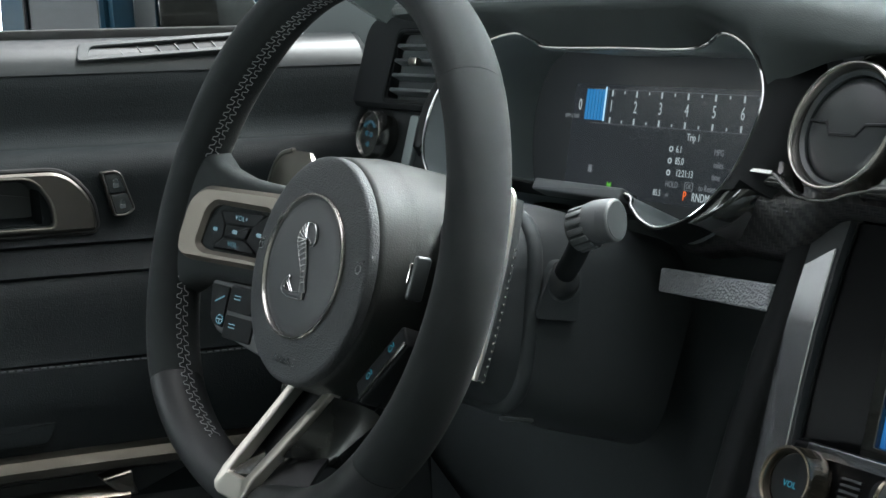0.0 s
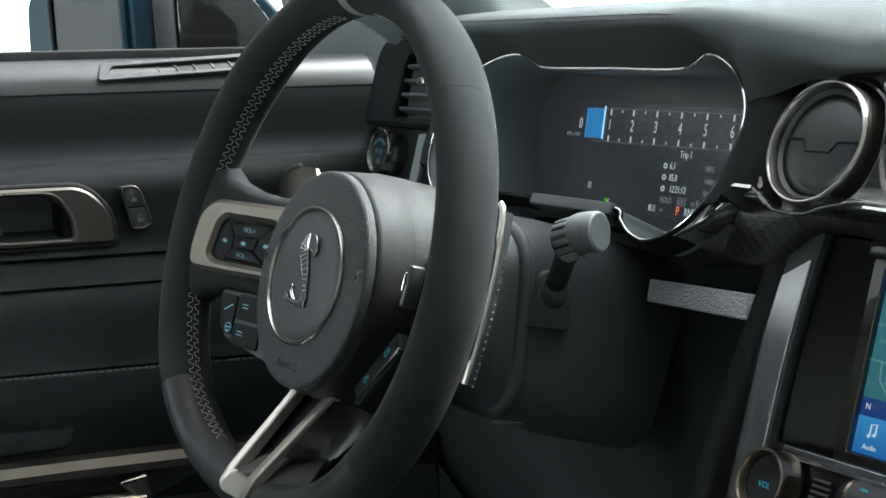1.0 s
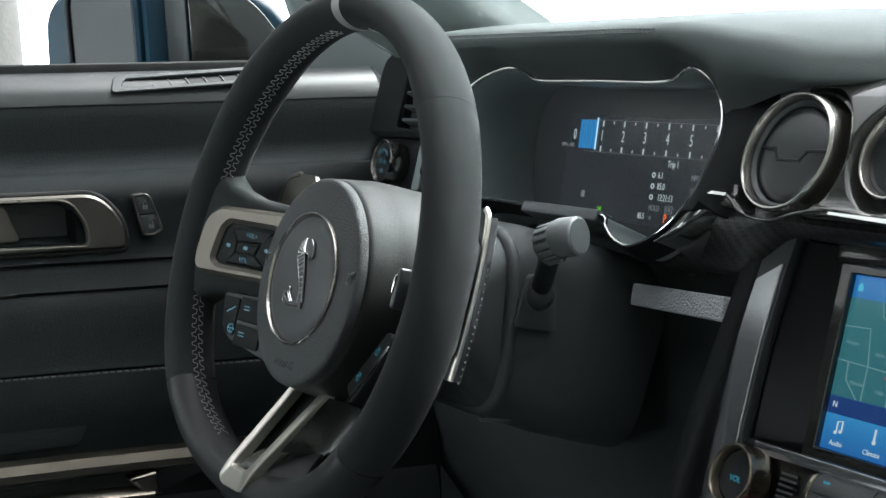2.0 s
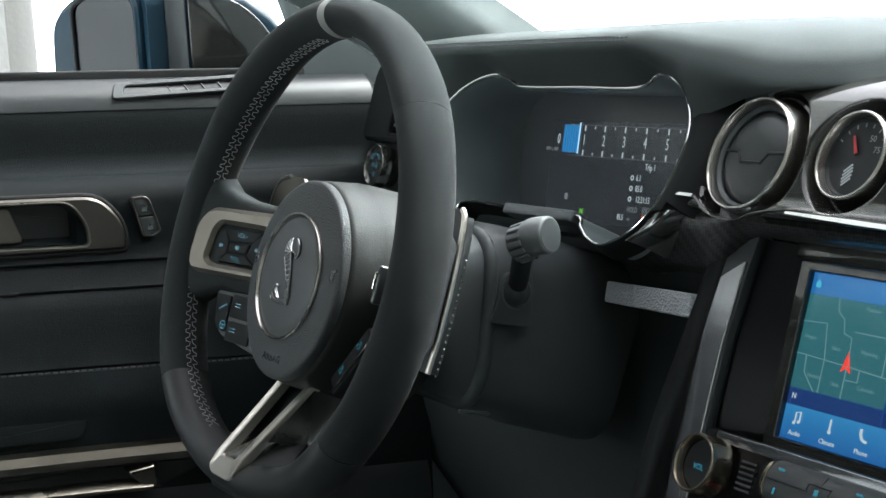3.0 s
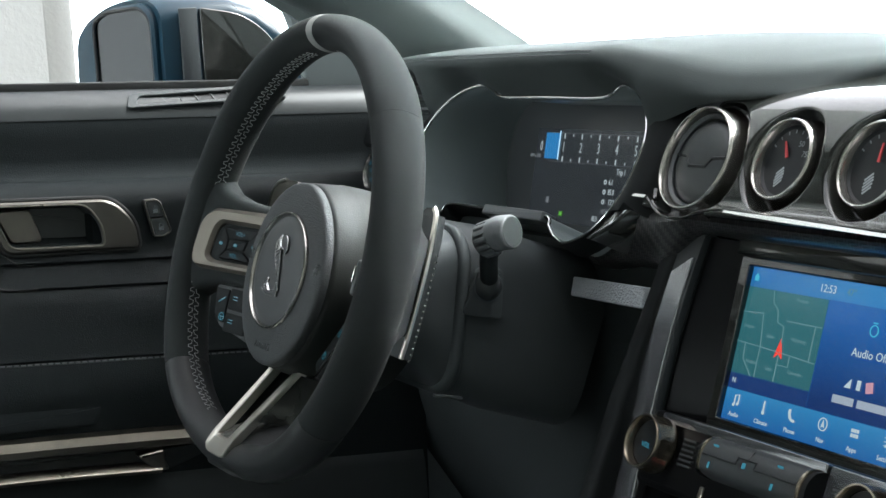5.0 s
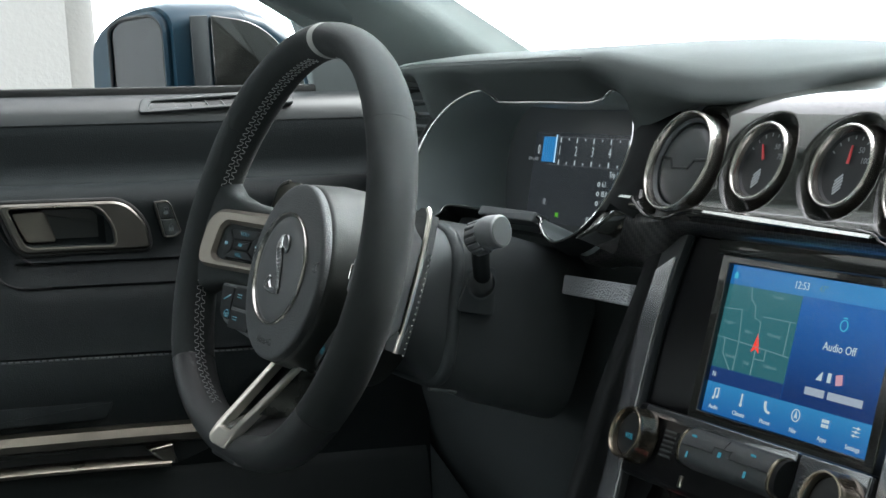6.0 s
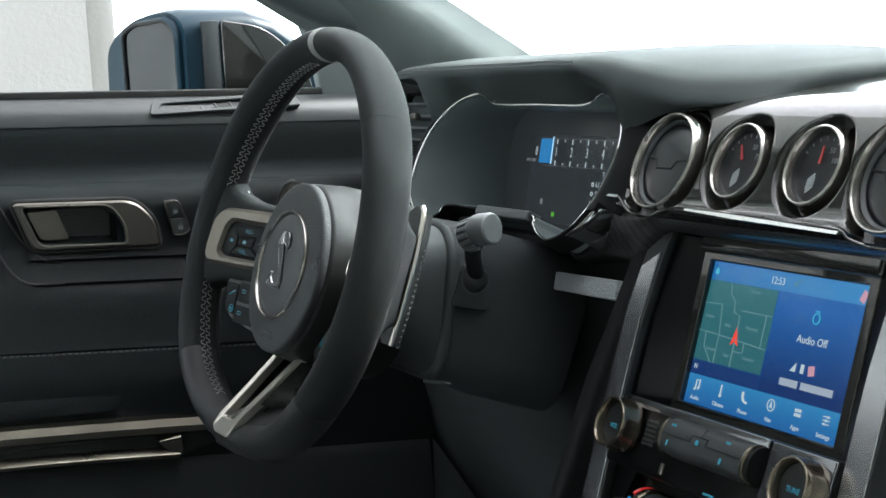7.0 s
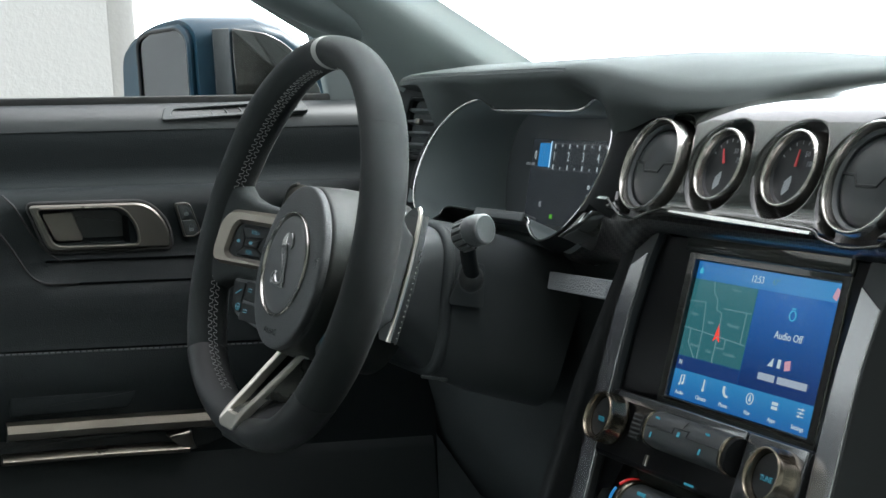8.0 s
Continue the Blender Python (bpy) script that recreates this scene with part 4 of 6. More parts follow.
VENTFLAP = material("vent_flap_black", (0.020, 0.0225, 0.0235), 0.30, grain=0.0001, grain_scale=1500, vary=0.15)
CAPTION = material("printed_pale", (0.30, 0.32, 0.33), 0.6, vary=0.1)
RED = glow("needle_red", (0.75, 0.03, 0.03), 0.55)
NEEDLE = material("needle_paint", (0.42, 0.028, 0.032), 0.5)
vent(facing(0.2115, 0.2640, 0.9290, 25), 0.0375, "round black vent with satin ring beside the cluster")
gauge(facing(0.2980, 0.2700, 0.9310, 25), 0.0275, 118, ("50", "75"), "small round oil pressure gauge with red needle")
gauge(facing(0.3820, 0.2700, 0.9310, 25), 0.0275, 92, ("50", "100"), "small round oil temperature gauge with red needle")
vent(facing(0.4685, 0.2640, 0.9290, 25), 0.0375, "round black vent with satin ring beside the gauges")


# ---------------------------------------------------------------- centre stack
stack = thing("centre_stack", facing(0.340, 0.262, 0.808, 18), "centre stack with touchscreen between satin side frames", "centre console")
bm = bmesh.new()
slab(bm, rpoly([(-0.128, -0.30), (0.128, -0.30), (0.122, 0.068), (-0.122, 0.068)], 0.008, 4), -0.06, -0.004, 0.002)
part("body", bm, GLOSS, stack, "piano black stack body")
FLANK = ((0.066, 0.0150), (0.043, 0.0185), (0.0, 0.0230), (-0.015, 0.0236), (-0.030, 0.0240), (-0.045, 0.0242), (-0.06, 0.0243), (-0.10, 0.0245), (-0.20, 0.0250))
for s in (-1, 1):
    bm = bmesh.new()
    rings = []
    for v, w1 in FLANK:
        rings.append([(s * 0.0960, v, -0.03), (s * 0.0968, v, 0.0012 + max(0.0, -0.058 - v) * 0.3), (s * 0.1275, v, w1 - 0.0085), (s * 0.1285, v, -0.03)])
    loops(bm, rings, cap0=True, cap1=True)
    part("side_panel", bm, PANELBLACK, stack, "matt black panel beside the screen", angle=50)
    bm = bmesh.new()
    rings = []
    for v, w1 in FLANK:
        rings.append([(s * 0.1277, v, -0.03), (s * 0.1277, v, w1 - 0.0090), (s * 0.1262, v, w1 - 0.0040), (s * 0.1268, v, w1 - 0.0010), (s * 0.1520, v, w1 - 0.0010), (s * 0.1535, v, -0.03)])
    loops(bm, rings, cap0=True, cap1=True)
    flank = part("side_flank", bm, DARK, stack, "matt black inner flank", angle=50)
    bm = bmesh.new()
    rings = []
    for v, w1 in FLANK[1:]:
        dv = 0.006 if v == FLANK[1][0] else 0.0
        rings.append([(s * 0.1285, v + dv, w1 - 0.006), (s * 0.1286, v + dv, w1), (s * 0.1292, v + dv, w1 + 0.0006), (s * 0.1500, v - dv, w1 + 0.0006), (s * 0.1506, v - dv, w1), (s * 0.1508, v - dv, w1 - 0.006)])
    loops(bm, rings, cap0=True, cap1=True)
    part("side_frame", bm, SILVER_LIT, flank, "satin silver side frame", angle=20)
    bm = bmesh.new()
    sweep(bm, [(s * 0.1262, v, w1 - 0.0070) for v, w1 in FLANK], circle(0.0007, 8))
    part("edge_bead", bm, MATTBLACK, flank, "fine raised bead")
bm = bmesh.new()
sweep(bm, [(-0.1590, 0.066, 0.009), (-0.1590, 0.02, 0.016), (-0.1595, -0.06, 0.029), (-0.1610, -0.20, 0.040), (-0.1615, -0.32, 0.045)], rpoly([(-0.009, -0.03), (0.009, -0.03), (0.009, 0.008), (-0.009, 0.008)], 0.007, 4), up=(0, 0, 1))
part("console_edge", bm, MATTBLACK, stack, "padded black console edge")
bm = bmesh.new()
slab(bm, rpoly([(-0.100, 0.056), (0.100, 0.056), (0.100, 0.074), (-0.100, 0.074)], 0.003, 3), -0.02, 0.006, 0.003)
part("top_lip", bm, GLOSS, stack)

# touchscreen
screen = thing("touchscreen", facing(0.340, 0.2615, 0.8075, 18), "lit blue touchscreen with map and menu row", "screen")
bm = bmesh.new()
o = rpoly([(-0.0965, -0.0605), (0.0965, -0.0605), (0.0965, 0.0595), (-0.0965, 0.0595)], 0.003, 3)
i_ = rpoly([(-0.0875, -0.0525), (0.0875, -0.0525), (0.0875, 0.0520), (-0.0875, 0.0520)], 0.001, 3)
frame_plate(bm, o, i_, -0.004, 0.0018, 0.0006)
part("bezel", bm, GLOSS, screen, "glossy black screen bezel")


def lit(name, mat, pts, layer, label=""):
    bm = bmesh.new()
    slab(bm, pts, -0.003 + 0.0004 * layer, -0.0027 + 0.0004 * layer)
    return part(name, bm, mat, screen, label)


def rect(x0, y0, x1, y1):
    return [(x0, y0), (x1, y0), (x1, y1), (x0, y1)]


def shade(name, c0, c1, axis=1, lo=-0.05, hi=0.05, strength=1.0):
    """A display colour that runs from c0 to c1 across the screen."""
    m = glow(name, c0, strength, 0.2)
    n, l = m.node_tree.nodes, m.node_tree.links
    tc = n.new("ShaderNodeTexCoord")
    sep = n.new("ShaderNodeSeparateXYZ")
    l.new(tc.outputs["Object"], sep.inputs[0])
    mr = n.new("ShaderNodeMapRange")
    mr.inputs[1].default_value, mr.inputs[2].default_value = lo, hi
    l.new(sep.outputs[axis], mr.inputs[0])
    mx = n.new("ShaderNodeMix")
    mx.data_type = "RGBA"
    mx.inputs[6].default_value = (*c0, 1)
    mx.inputs[7].default_value = (*c1, 1)
    l.new(mr.outputs[0], mx.inputs[0])
    l.new(mx.outputs[2], n["Principled BSDF"].inputs["Emission Color"])
    return m


SCR_BG = shade("screen_blue", (0.008, 0.050, 0.19), (0.010, 0.085, 0.30))
SCR_TOP = shade("screen_header", (0.012, 0.13, 0.36), (0.03, 0.21, 0.46), 0, -0.09, 0.09)
SCR_MENU = shade("screen_menu", (0.010, 0.10, 0.31), (0.025, 0.20, 0.43), 1, -0.052, -0.030)
SCR_CARD = shade("screen_card", (0.003, 0.025, 0.12), (0.010, 0.10, 0.34), 1, -0.025, 0.03)
SCR_MAP = shade("screen_map", (0.020, 0.105, 0.125), (0.025, 0.13, 0.15), 1)
SCR_LINE = glow("map_border", (0.14, 0.30, 0.33), 0.7)
SCR_TEXT = glow("screen_white", (0.50, 0.62, 0.68), 0.85)
SCR_CAP = glow("caption_pale", (0.36, 0.44, 0.54), 0.8)
SCR_RED = glow("map_arrow_red", (0.85, 0.05, 0.03), 1.0)
SCR_NIGHT = shade("screen_shadow", (0.006, 0.030, 0.13), (0.008, 0.04, 0.16))
SCR_CYAN = glow("screen_cyan", (0.05, 0.40, 0.55), 1.0)
lit("background", SCR_BG, rect(-0.0872, -0.0522, 0.0872, 0.0517), 0)
lit("header_bar", SCR_TOP, rect(-0.0871, 0.0385, 0.0871, 0.0516), 1)
lit("map", SCR_MAP, rect(-0.0871, -0.0205, -0.0065, 0.0383), 1, "green map with state borders")
lit("map_foot", SCR_NIGHT, rect(-0.0871, -0.0308, -0.0065, -0.0207), 1)
lit("menu_bar", SCR_MENU, rect(-0.0871, -0.0521, 0.0871, -0.0310), 1)
lit("audio_card", SCR_CARD, rect(-0.0055, 0.0030, 0.0871, 0.0380), 1)
lit("phone_card", SCR_CARD, rect(-0.0055, -0.0305, 0.0871, 0.0020), 1)
bm = bmesh.new()
for path in ([(-0.087, 0.021), (-0.066, 0.022), (-0.063, 0.006), (-0.062, 0.0)], [(-0.060, 0.038), (-0.058, 0.030), (-0.052, 0.026), (-0.050, 0.018), (-0.043, 0.016), (-0.041, -0.001)],
             [(-0.041, 0.020), (-0.0065, 0.020)], [(-0.062, 0.000), (-0.041, -0.001), (-0.0065, -0.003)], [(-0.0125, 0.020), (-0.0125, -0.003)], [(-0.087, 0.001), (-0.062, 0.000), (-0.062, -0.0203)],
             [(-0.042, -0.001), (-0.042, -0.0203)], [(-0.078, 0.0005), (-0.077, -0.010), (-0.066, -0.0203)], [(-0.041, -0.009), (-0.031, -0.009), (-0.031, -0.002)]):
    sweep(bm, [(a, b, -0.0018) for a, b in path], circle(0.0004, 5))
part("state_border", bm, SCR_LINE, screen)
lit("position_arrow", SCR_RED, [(-0.0466, -0.0050), (-0.0424, -0.0022), (-0.0382, -0.0050), (-0.0424, 0.0085)], 3, "red position arrow")
for words, u, v, size, mat in (("Montana", -0.030, 0.0345, 0.0034, SCR_LINE), ("Oregon", -0.078, 0.012, 0.0034, SCR_LINE), ("Idaho", -0.054, 0.008, 0.0034, SCR_LINE), ("Wyoming", -0.026, 0.009, 0.0036, SCR_LINE),
                               ("Nevada", -0.068, -0.011, 0.0036, SCR_LINE), ("Utah", -0.049, -0.013, 0.0036, SCR_LINE), ("Colorado", -0.023, -0.012, 0.0036, SCR_LINE), ("N", -0.081, -0.0255, 0.0052, SCR_TEXT),
                               ("12:53", -0.0085, 0.0448, 0.0072, SCR_TEXT), ("47°", 0.0135, 0.0448, 0.0062, SCR_LINE), ("Audio Off", 0.0405, 0.0095, 0.0078, SCR_TEXT),
                               ("Audio", -0.0740, -0.0478, 0.0044, SCR_TEXT), ("Climate", -0.0450, -0.0478, 0.0044, SCR_TEXT), ("Phone", -0.0160, -0.0478, 0.0044, SCR_TEXT), ("Nav", 0.0135, -0.0478, 0.0044, SCR_TEXT), ("Apps", 0.0425, -0.0478, 0.0044, SCR_TEXT), ("Settings", 0.0715, -0.0478, 0.0044, SCR_TEXT)):
    part("screen_word", lettering(words, size, 0.0001), mat, screen, m=at(u, v, -0.0016))
bm = bmesh.new()
box(bm, 0.0190, 0.0050, 0.0003, (0.0260, -0.0205, -0.0016))
box(bm, 0.0330, 0.0050, 0.0003, (0.0555, -0.0205, -0.0016))
part("source_caption", bm, SCR_CAP, screen, "pale caption bars")
# menu icons
bm = bmesh.new()
sweep(bm, [(-0.0755, -0.0415, -0.0016), (-0.0755, -0.0350, -0.0016), (-0.0715, -0.0342, -0.0016), (-0.0715, -0.0405, -0.0016)], circle(0.0005, 5))
slab(bm, circle(0.0011, 10, -0.0764, -0.0415), -0.0018, -0.0014)
slab(bm, circle(0.0011, 10, -0.0724, -0.0405), -0.0018, -0.0014)
part("note_icon", bm, SCR_TEXT, screen)
bm = bmesh.new()
slab(bm, rpoly(rect(-0.0455, -0.0410, -0.0441, -0.0335), 0.0006, 3), -0.0018, -0.0014)
slab(bm, circle(0.0014, 10, -0.0448, -0.0412), -0.0018, -0.0014)
part("thermometer_icon", bm, SCR_TEXT, screen)
bm = bmesh.new()
sweep(bm, smooth_path([(-0.0190, -0.0342, -0.0016), (-0.0188, -0.0375, -0.0016), (-0.0168, -0.0405, -0.0016), (-0.0135, -0.0412, -0.0016)], 4), circle(0.0009, 6))
part("phone_icon", bm, SCR_TEXT, screen)
bm = bmesh.new()
frame_plate(bm, circle(0.0042, 24, 0.0135, -0.0378), circle(0.0036, 24, 0.0135, -0.0378), -0.0018, -0.0014)
slab(bm, [(0.0120, -0.0400), (0.0135, -0.0390), (0.0150, -0.0400), (0.0135, -0.0348)], -0.0018, -0.0014)
part("nav_icon", bm, SCR_TEXT, screen)
bm = bmesh.new()
for a in range(3):
    for b in range(2):
        box(bm, 0.0018, 0.0022, 0.0004, (0.0402 + 0.0024 * a, -0.0393 + 0.0030 * b, -0.0016))
part("apps_icon", bm, SCR_TEXT, screen)
bm = bmesh.new()
for b in range(3):
    box(bm, 0.0070, 0.0006, 0.0004, (0.0715, -0.0400 + 0.0024 * b, -0.0016))
    box(bm, 0.0012, 0.0018, 0.0004, (0.0700 + 0.0015 * b, -0.0400 + 0.0024 * b, -0.0016))
part("settings_icon", bm, SCR_TEXT, screen)
bm = bmesh.new()
frame_plate(bm, circle(0.0038, 20, 0.0400, 0.0245), circle(0.0031, 20, 0.0400, 0.0245), -0.0018, -0.0014)
box(bm, 0.0040, 0.0009, 0.0004, (0.0400, 0.0293, -0.0016))
part("source_icon", bm, SCR_CYAN, screen)
bm = bmesh.new()
slab(bm, [(0.0245, -0.0125), (0.0300, -0.0125), (0.0300, -0.0065)], -0.0018, -0.0014)
box(bm, 0.0032, 0.0062, 0.0004, (0.0370, -0.0095, -0.0016))
part("signal_icon", bm, SCR_TEXT, screen)
bm = bmesh.new()
box(bm, 0.0060, 0.0066, 0.0004, (0.0465, -0.0095, -0.0016), 0, 1, pose(0, 0, 0, 0, 0, 12))
SCR_PINK = glow("screen_pink", (0.55, 0.30, 0.38), 0.9)
part("muted_icon", bm, SCR_PINK, screen)
bm = bmesh.new()
box(bm, 0.0050, 0.0075, 0.0004, (0.0812, 0.0440, -0.0016), 0, 1, pose(0, 0, 0, 0, 0, -25))
part("muted_icon", bm, SCR_PINK, screen)
bm = bmesh.new()
slab(bm, [(-0.0825, 0.0425), (-0.0785, 0.0425), (-0.0785, 0.0455), (-0.0805, 0.0475), (-0.0825, 0.0455)], -0.0018, -0.0014)
part("home_icon", bm, SCR_CYAN, screen)

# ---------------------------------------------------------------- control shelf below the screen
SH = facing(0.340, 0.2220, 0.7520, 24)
shelf = thing("control_panel", SH, "audio and climate control strip with metal knobs", "control panel")
bm = bmesh.new()
slab(bm, rpoly([(-0.126, -0.044), (0.126, -0.044), (0.126, 0.008), (-0.126, 0.008)], 0.005, 4), -0.03, 0.004, 0.004)
part("body", bm, PANELBLACK, shelf, "satin black panel")
bm = bmesh.new()
slab(bm, rpoly([(-0.112, 0.0005), (0.057, 0.0005), (0.057, 0.0075), (-0.112, 0.0075)], 0.002, 3), 0.002, 0.0062, 0.001)
part("silver_face", bm, SILVER_SHADED, shelf, "satin silver face strip")
bm = bmesh.new()
slab(bm, rpoly([(0.060, -0.040), (0.124, -0.040), (0.124, 0.007), (0.060, 0.007)], 0.002, 3), 0.002, 0.0062, 0.001)
part("silver_face", bm, SILVER_SHADED, shelf, "satin silver face")
for s in (-1, 1):
    for k in range(6):
        bm = bmesh.new()
        box(bm, 0.014, 0.0014, 0.002, (s * 0.074, -0.006 - 0.0034 * k, 0.0056))
        part("speaker_slot", bm, DARK, shelf)
bm = bmesh.new()
prof = rpoly([(-0.015, 0.0), (0.015, 0.0), (0.013, 0.016), (0.004, 0.0215), (-0.010, 0.020)], 0.006, 4)
sweep(bm, [(-0.044, -0.0120, -0.003), (0.050, -0.0120, -0.003)], [(-a, b) for a, b in prof], up=(0, 0, 1))
bar = part("button_bar", bm, DARK, shelf, "dark rounded row of buttons")
for u, s in ((-0.0455, -1), (0.0515, 1)):
    bm = bmesh.new()
    prof2 = rpoly([(-0.0155, 0.0), (0.0155, 0.0), (0.0136, 0.0164), (0.0042, 0.0222), (-0.0102, 0.0207)], 0.006, 4)
    sweep(bm, [(u + k, -0.0120, -0.003) for k in (-0.0016, -0.0011, 0.0011, 0.0016)], [(-a, b) for a, b in prof2], up=(0, 0, 1), scale=[0.96, 1.0, 1.0, 0.96])
    part("end_cap", bm, KNOBMETAL, bar, "satin metal end strip")
    bm = bmesh.new()
    sweep(bm, [(u + s * 0.0010, -0.0120, -0.003), (u + s * 0.0055, -0.0120, -0.003)], [(-a * 0.93, b * 0.93) for a, b in prof2], up=(0, 0, 1))
    part("end_plug", bm, MATTBLACK, bar, "black end of the bar")
CY = glow("backlit_cyan", (0.04, 0.30, 0.42), 0.6)
BAR_FACE = ((-0.026, 0.0150), (-0.022, 0.0170), (-0.0105, 0.0180), (-0.007, 0.0176), (0.001, 0.0128))
for u, v, w, h in ((-0.034, -0.0035, 0.0055, 0.0018), (-0.034, -0.0165, 0.0020, 0.0040), (0.000, -0.0100, 0.0036, 0.0036), (0.030, -0.0035, 0.0055, 0.0018), (0.029, -0.0165, 0.0026, 0.0042)):
    bm = bmesh.new()
    box(bm, w, h, 0.0004, (0, 0, 0), 0.0002, 1)
    part("button_symbol", bm, CY, bar, "lit cyan symbol", m=pose(u, v, ramp(v, BAR_FACE) + 0.0008, 30 if v > -0.006 else 0))
key_lines = [(-0.0435, -0.0105), (-0.0085, -0.0105), (-0.0085, -0.0060), (0.0095, -0.0060), (0.0095, -0.0105), (0.0495, -0.0105)]
bm = bmesh.new()
sweep(bm, [(u, v, ramp(v, BAR_FACE) + 0.0002) for u, v in key_lines], circle(0.00045, 6))
sweep(bm, [(0.0005, v, ramp(v, BAR_FACE) + 0.0002) for v in (-0.0060, -0.003, 0.0005)], circle(0.00045, 6), up=(1, 0, 0))
part("button_gap", bm, DIALFACE, bar, "fine gaps between the keys")
bm = bmesh.new()
box(bm, 0.0045, 0.008, 0.002, (-0.050, -0.0355, 0.0045), 0.0008, 2)
part("chrome_tab", bm, SATIN_DARK, shelf, "small satin tab")
bm = bmesh.new()
box(bm, 0.012, 0.0016, 0.0006, (0.010, -0.0405, 0.0046), 0.0002, 1)
part("status_light", bm, CY, shelf, "dim cyan light")


def knob(m, r, words, label):
    k = thing("rotary_knob", m, label, "knob", "knobs on the control panel")
    bm = bmesh.new()
    lathe(bm, [(r * 1.04, 0.0), (r * 1.04, 0.004), (r * 0.99, 0.006), (r, 0.0125), (r * 0.99, 0.0158), (r * 0.96, 0.0168), (r * 0.90, 0.0168), (r * 0.86, 0.0155), (r * 0.84, 0.0125), (r * 0.82, 0.0096), (0.0, 0.0096)], 56)
    body = part("cap", bm, KNOBMETAL, k, "satin metal knob")
    bm = bmesh.new()
    for i in range(48):
        a = 2 * math.pi * i / 48
        box(bm, 0.0006, 0.0006, 0.0065, (r * 1.001 * math.cos(a), r * 1.001 * math.sin(a), 0.0095), 0, 1, pose(0, 0, 0, 0, 0, math.degrees(a)))
    part("grip_ribs", bm, KNOBMETAL, body)
    bm = bmesh.new()
    lathe(bm, [(r * 0.815, 0.0098), (r * 0.80, 0.0104), (0.0, 0.0108)], 40)
    part("face", bm, DIALFACE, body, "black knob face")
    part("knob_word", lettering(words, 0.0052, 0.0001), CY, body, "lit cyan word", m=at(0.0, -0.002, 0.0111))
    return k


SHK = SH @ Matrix.Translation((-0.1055, -0.0160, 0.0060))
knob(SHK, 0.0188, "VOL", "satin metal volume knob on the control panel")
knob(SH @ Matrix.Translation((0.1055, -0.0160, 0.0060)), 0.0188, "TUNE", "satin metal tuning knob on the control panel")

# second row: climate dials
lower = thing("climate_panel", facing(0.340, 0.205, 0.684, 35), "climate control row under the audio controls", "control panel")
bm = bmesh.new()
slab(bm, rpoly([(-0.125, -0.05), (0.125, -0.05), (0.125, 0.035), (-0.125, 0.035)], 0.006, 4), -0.06, 0.0, 0.004)
part("body", bm, GLOSS, lower, "piano black panel")
bm = bmesh.new()
sweep(bm, [(-0.060, -0.002, 0.005), (0.060, -0.002, 0.005)], circle(0.0170, 32))
cbar = part("climate_bar", bm, HARD, lower, "dark round bar of climate keys")
for s in (-1, 1):
    ax = pose(s * 0.0595, -0.002, 0.005, 0, s * 90, 0)
    bm = bmesh.new()
    lathe(bm, [(0.0165, -0.0015), (0.0186, -0.0010), (0.0190, 0.0), (0.0190, 0.0060), (0.0184, 0.0072), (0.0168, 0.0075), (0.0, 0.0076)], 48)
    d = part("temperature_dial", bm, KNOBMETAL, lower, "satin metal temperature dial", m=ax)
    bm = bmesh.new()
    for i in range(48):
        a = 2 * math.pi * i / 48
        box(bm, 0.0006, 0.0006, 0.0050, (0.0190 * math.cos(a), 0.0190 * math.sin(a), 0.0030), 0, 1, pose(0, 0, 0, 0, 0, math.degrees(a)))
    part("grip_ribs", bm, KNOBMETAL, d)
    for mat, a0, a1, label in ((RED, 40, 112, "red heat arc"), (BLUE, -20, 34, "blue cold arc")):
        bm = bmesh.new()
        sweep(bm, [(s * 0.0700, -0.002 + 0.0178 * math.sin(radians(a)), 0.005 + 0.0178 * math.cos(radians(a))) for a in range(a0 - 10, a1 - 10, 6)], circle(0.0012, 6), up=(1, 0, 0))
        part("heat_arc", bm, mat, d, label, m=ax.inverted())
for u, w in ((-0.038, 0.011), (-0.008, 0.005), (0.020, 0.008)):
    bm = bmesh.new()
    box(bm, w, 0.0026, 0.0004, (u, 0.006, 0.0208), 0, 1, None)
    part("symbol", bm, CY, cbar, m=pose(0, 0, 0))

# tunnel and console sides closing the stack
bm = bmesh.new()
rows = []
for z_, y_, w_ in ((0.86, 0.295, 0.150), (0.80, 0.265, 0.150), (0.74, 0.235, 0.150), (0.68, 0.19, 0.150), (0.62, 0.10, 0.150), (0.58, -0.05, 0.150), (0.56, -0.30, 0.150), (0.56, -0.9, 0.15)):
    rows.append([(0.34 - w_, y_ + 0.06, z_ - 0.32), (0.34 - w_, y_ + 0.045, z_ - 0.05), (0.34 - w_ + 0.006, y_ + 0.035, z_ - 0.03), (0.34 + w_ - 0.006, y_ + 0.035, z_ - 0.03), (0.34 + w_, y_ + 0.045, z_ - 0.05), (0.34 + w_, y_ + 0.06, z_ - 0.32)])
surface(bm, rows, 0.004)
tagged(part("centre_tunnel", bm, HARDMATT), "black centre tunnel under the stack", "console", kind="structure")


# ---------------------------------------------------------------- steering wheel
WH = pose(-0.0079, 0.0230, 0.8668, 71.3) @ pose(0, 0, 0, 0, 4.3, 0)
wheel = thing("steering_wheel", WH, "flat-bottomed steering wheel in dark suede with grey stitching", "steering wheel")
RIM_RADII = ((0, 0.1606), (45, 0.1612), (68, 0.1618), (90, 0.1655), (112, 0.1705), (135, 0.1742), (150, 0.1732), (165, 0.1685), (180, 0.1660))
TUBE_SIDE, TUBE_DEEP, RIM_V, RIM_W = 0.0139, 0.0190, 0.0166, -0.0150


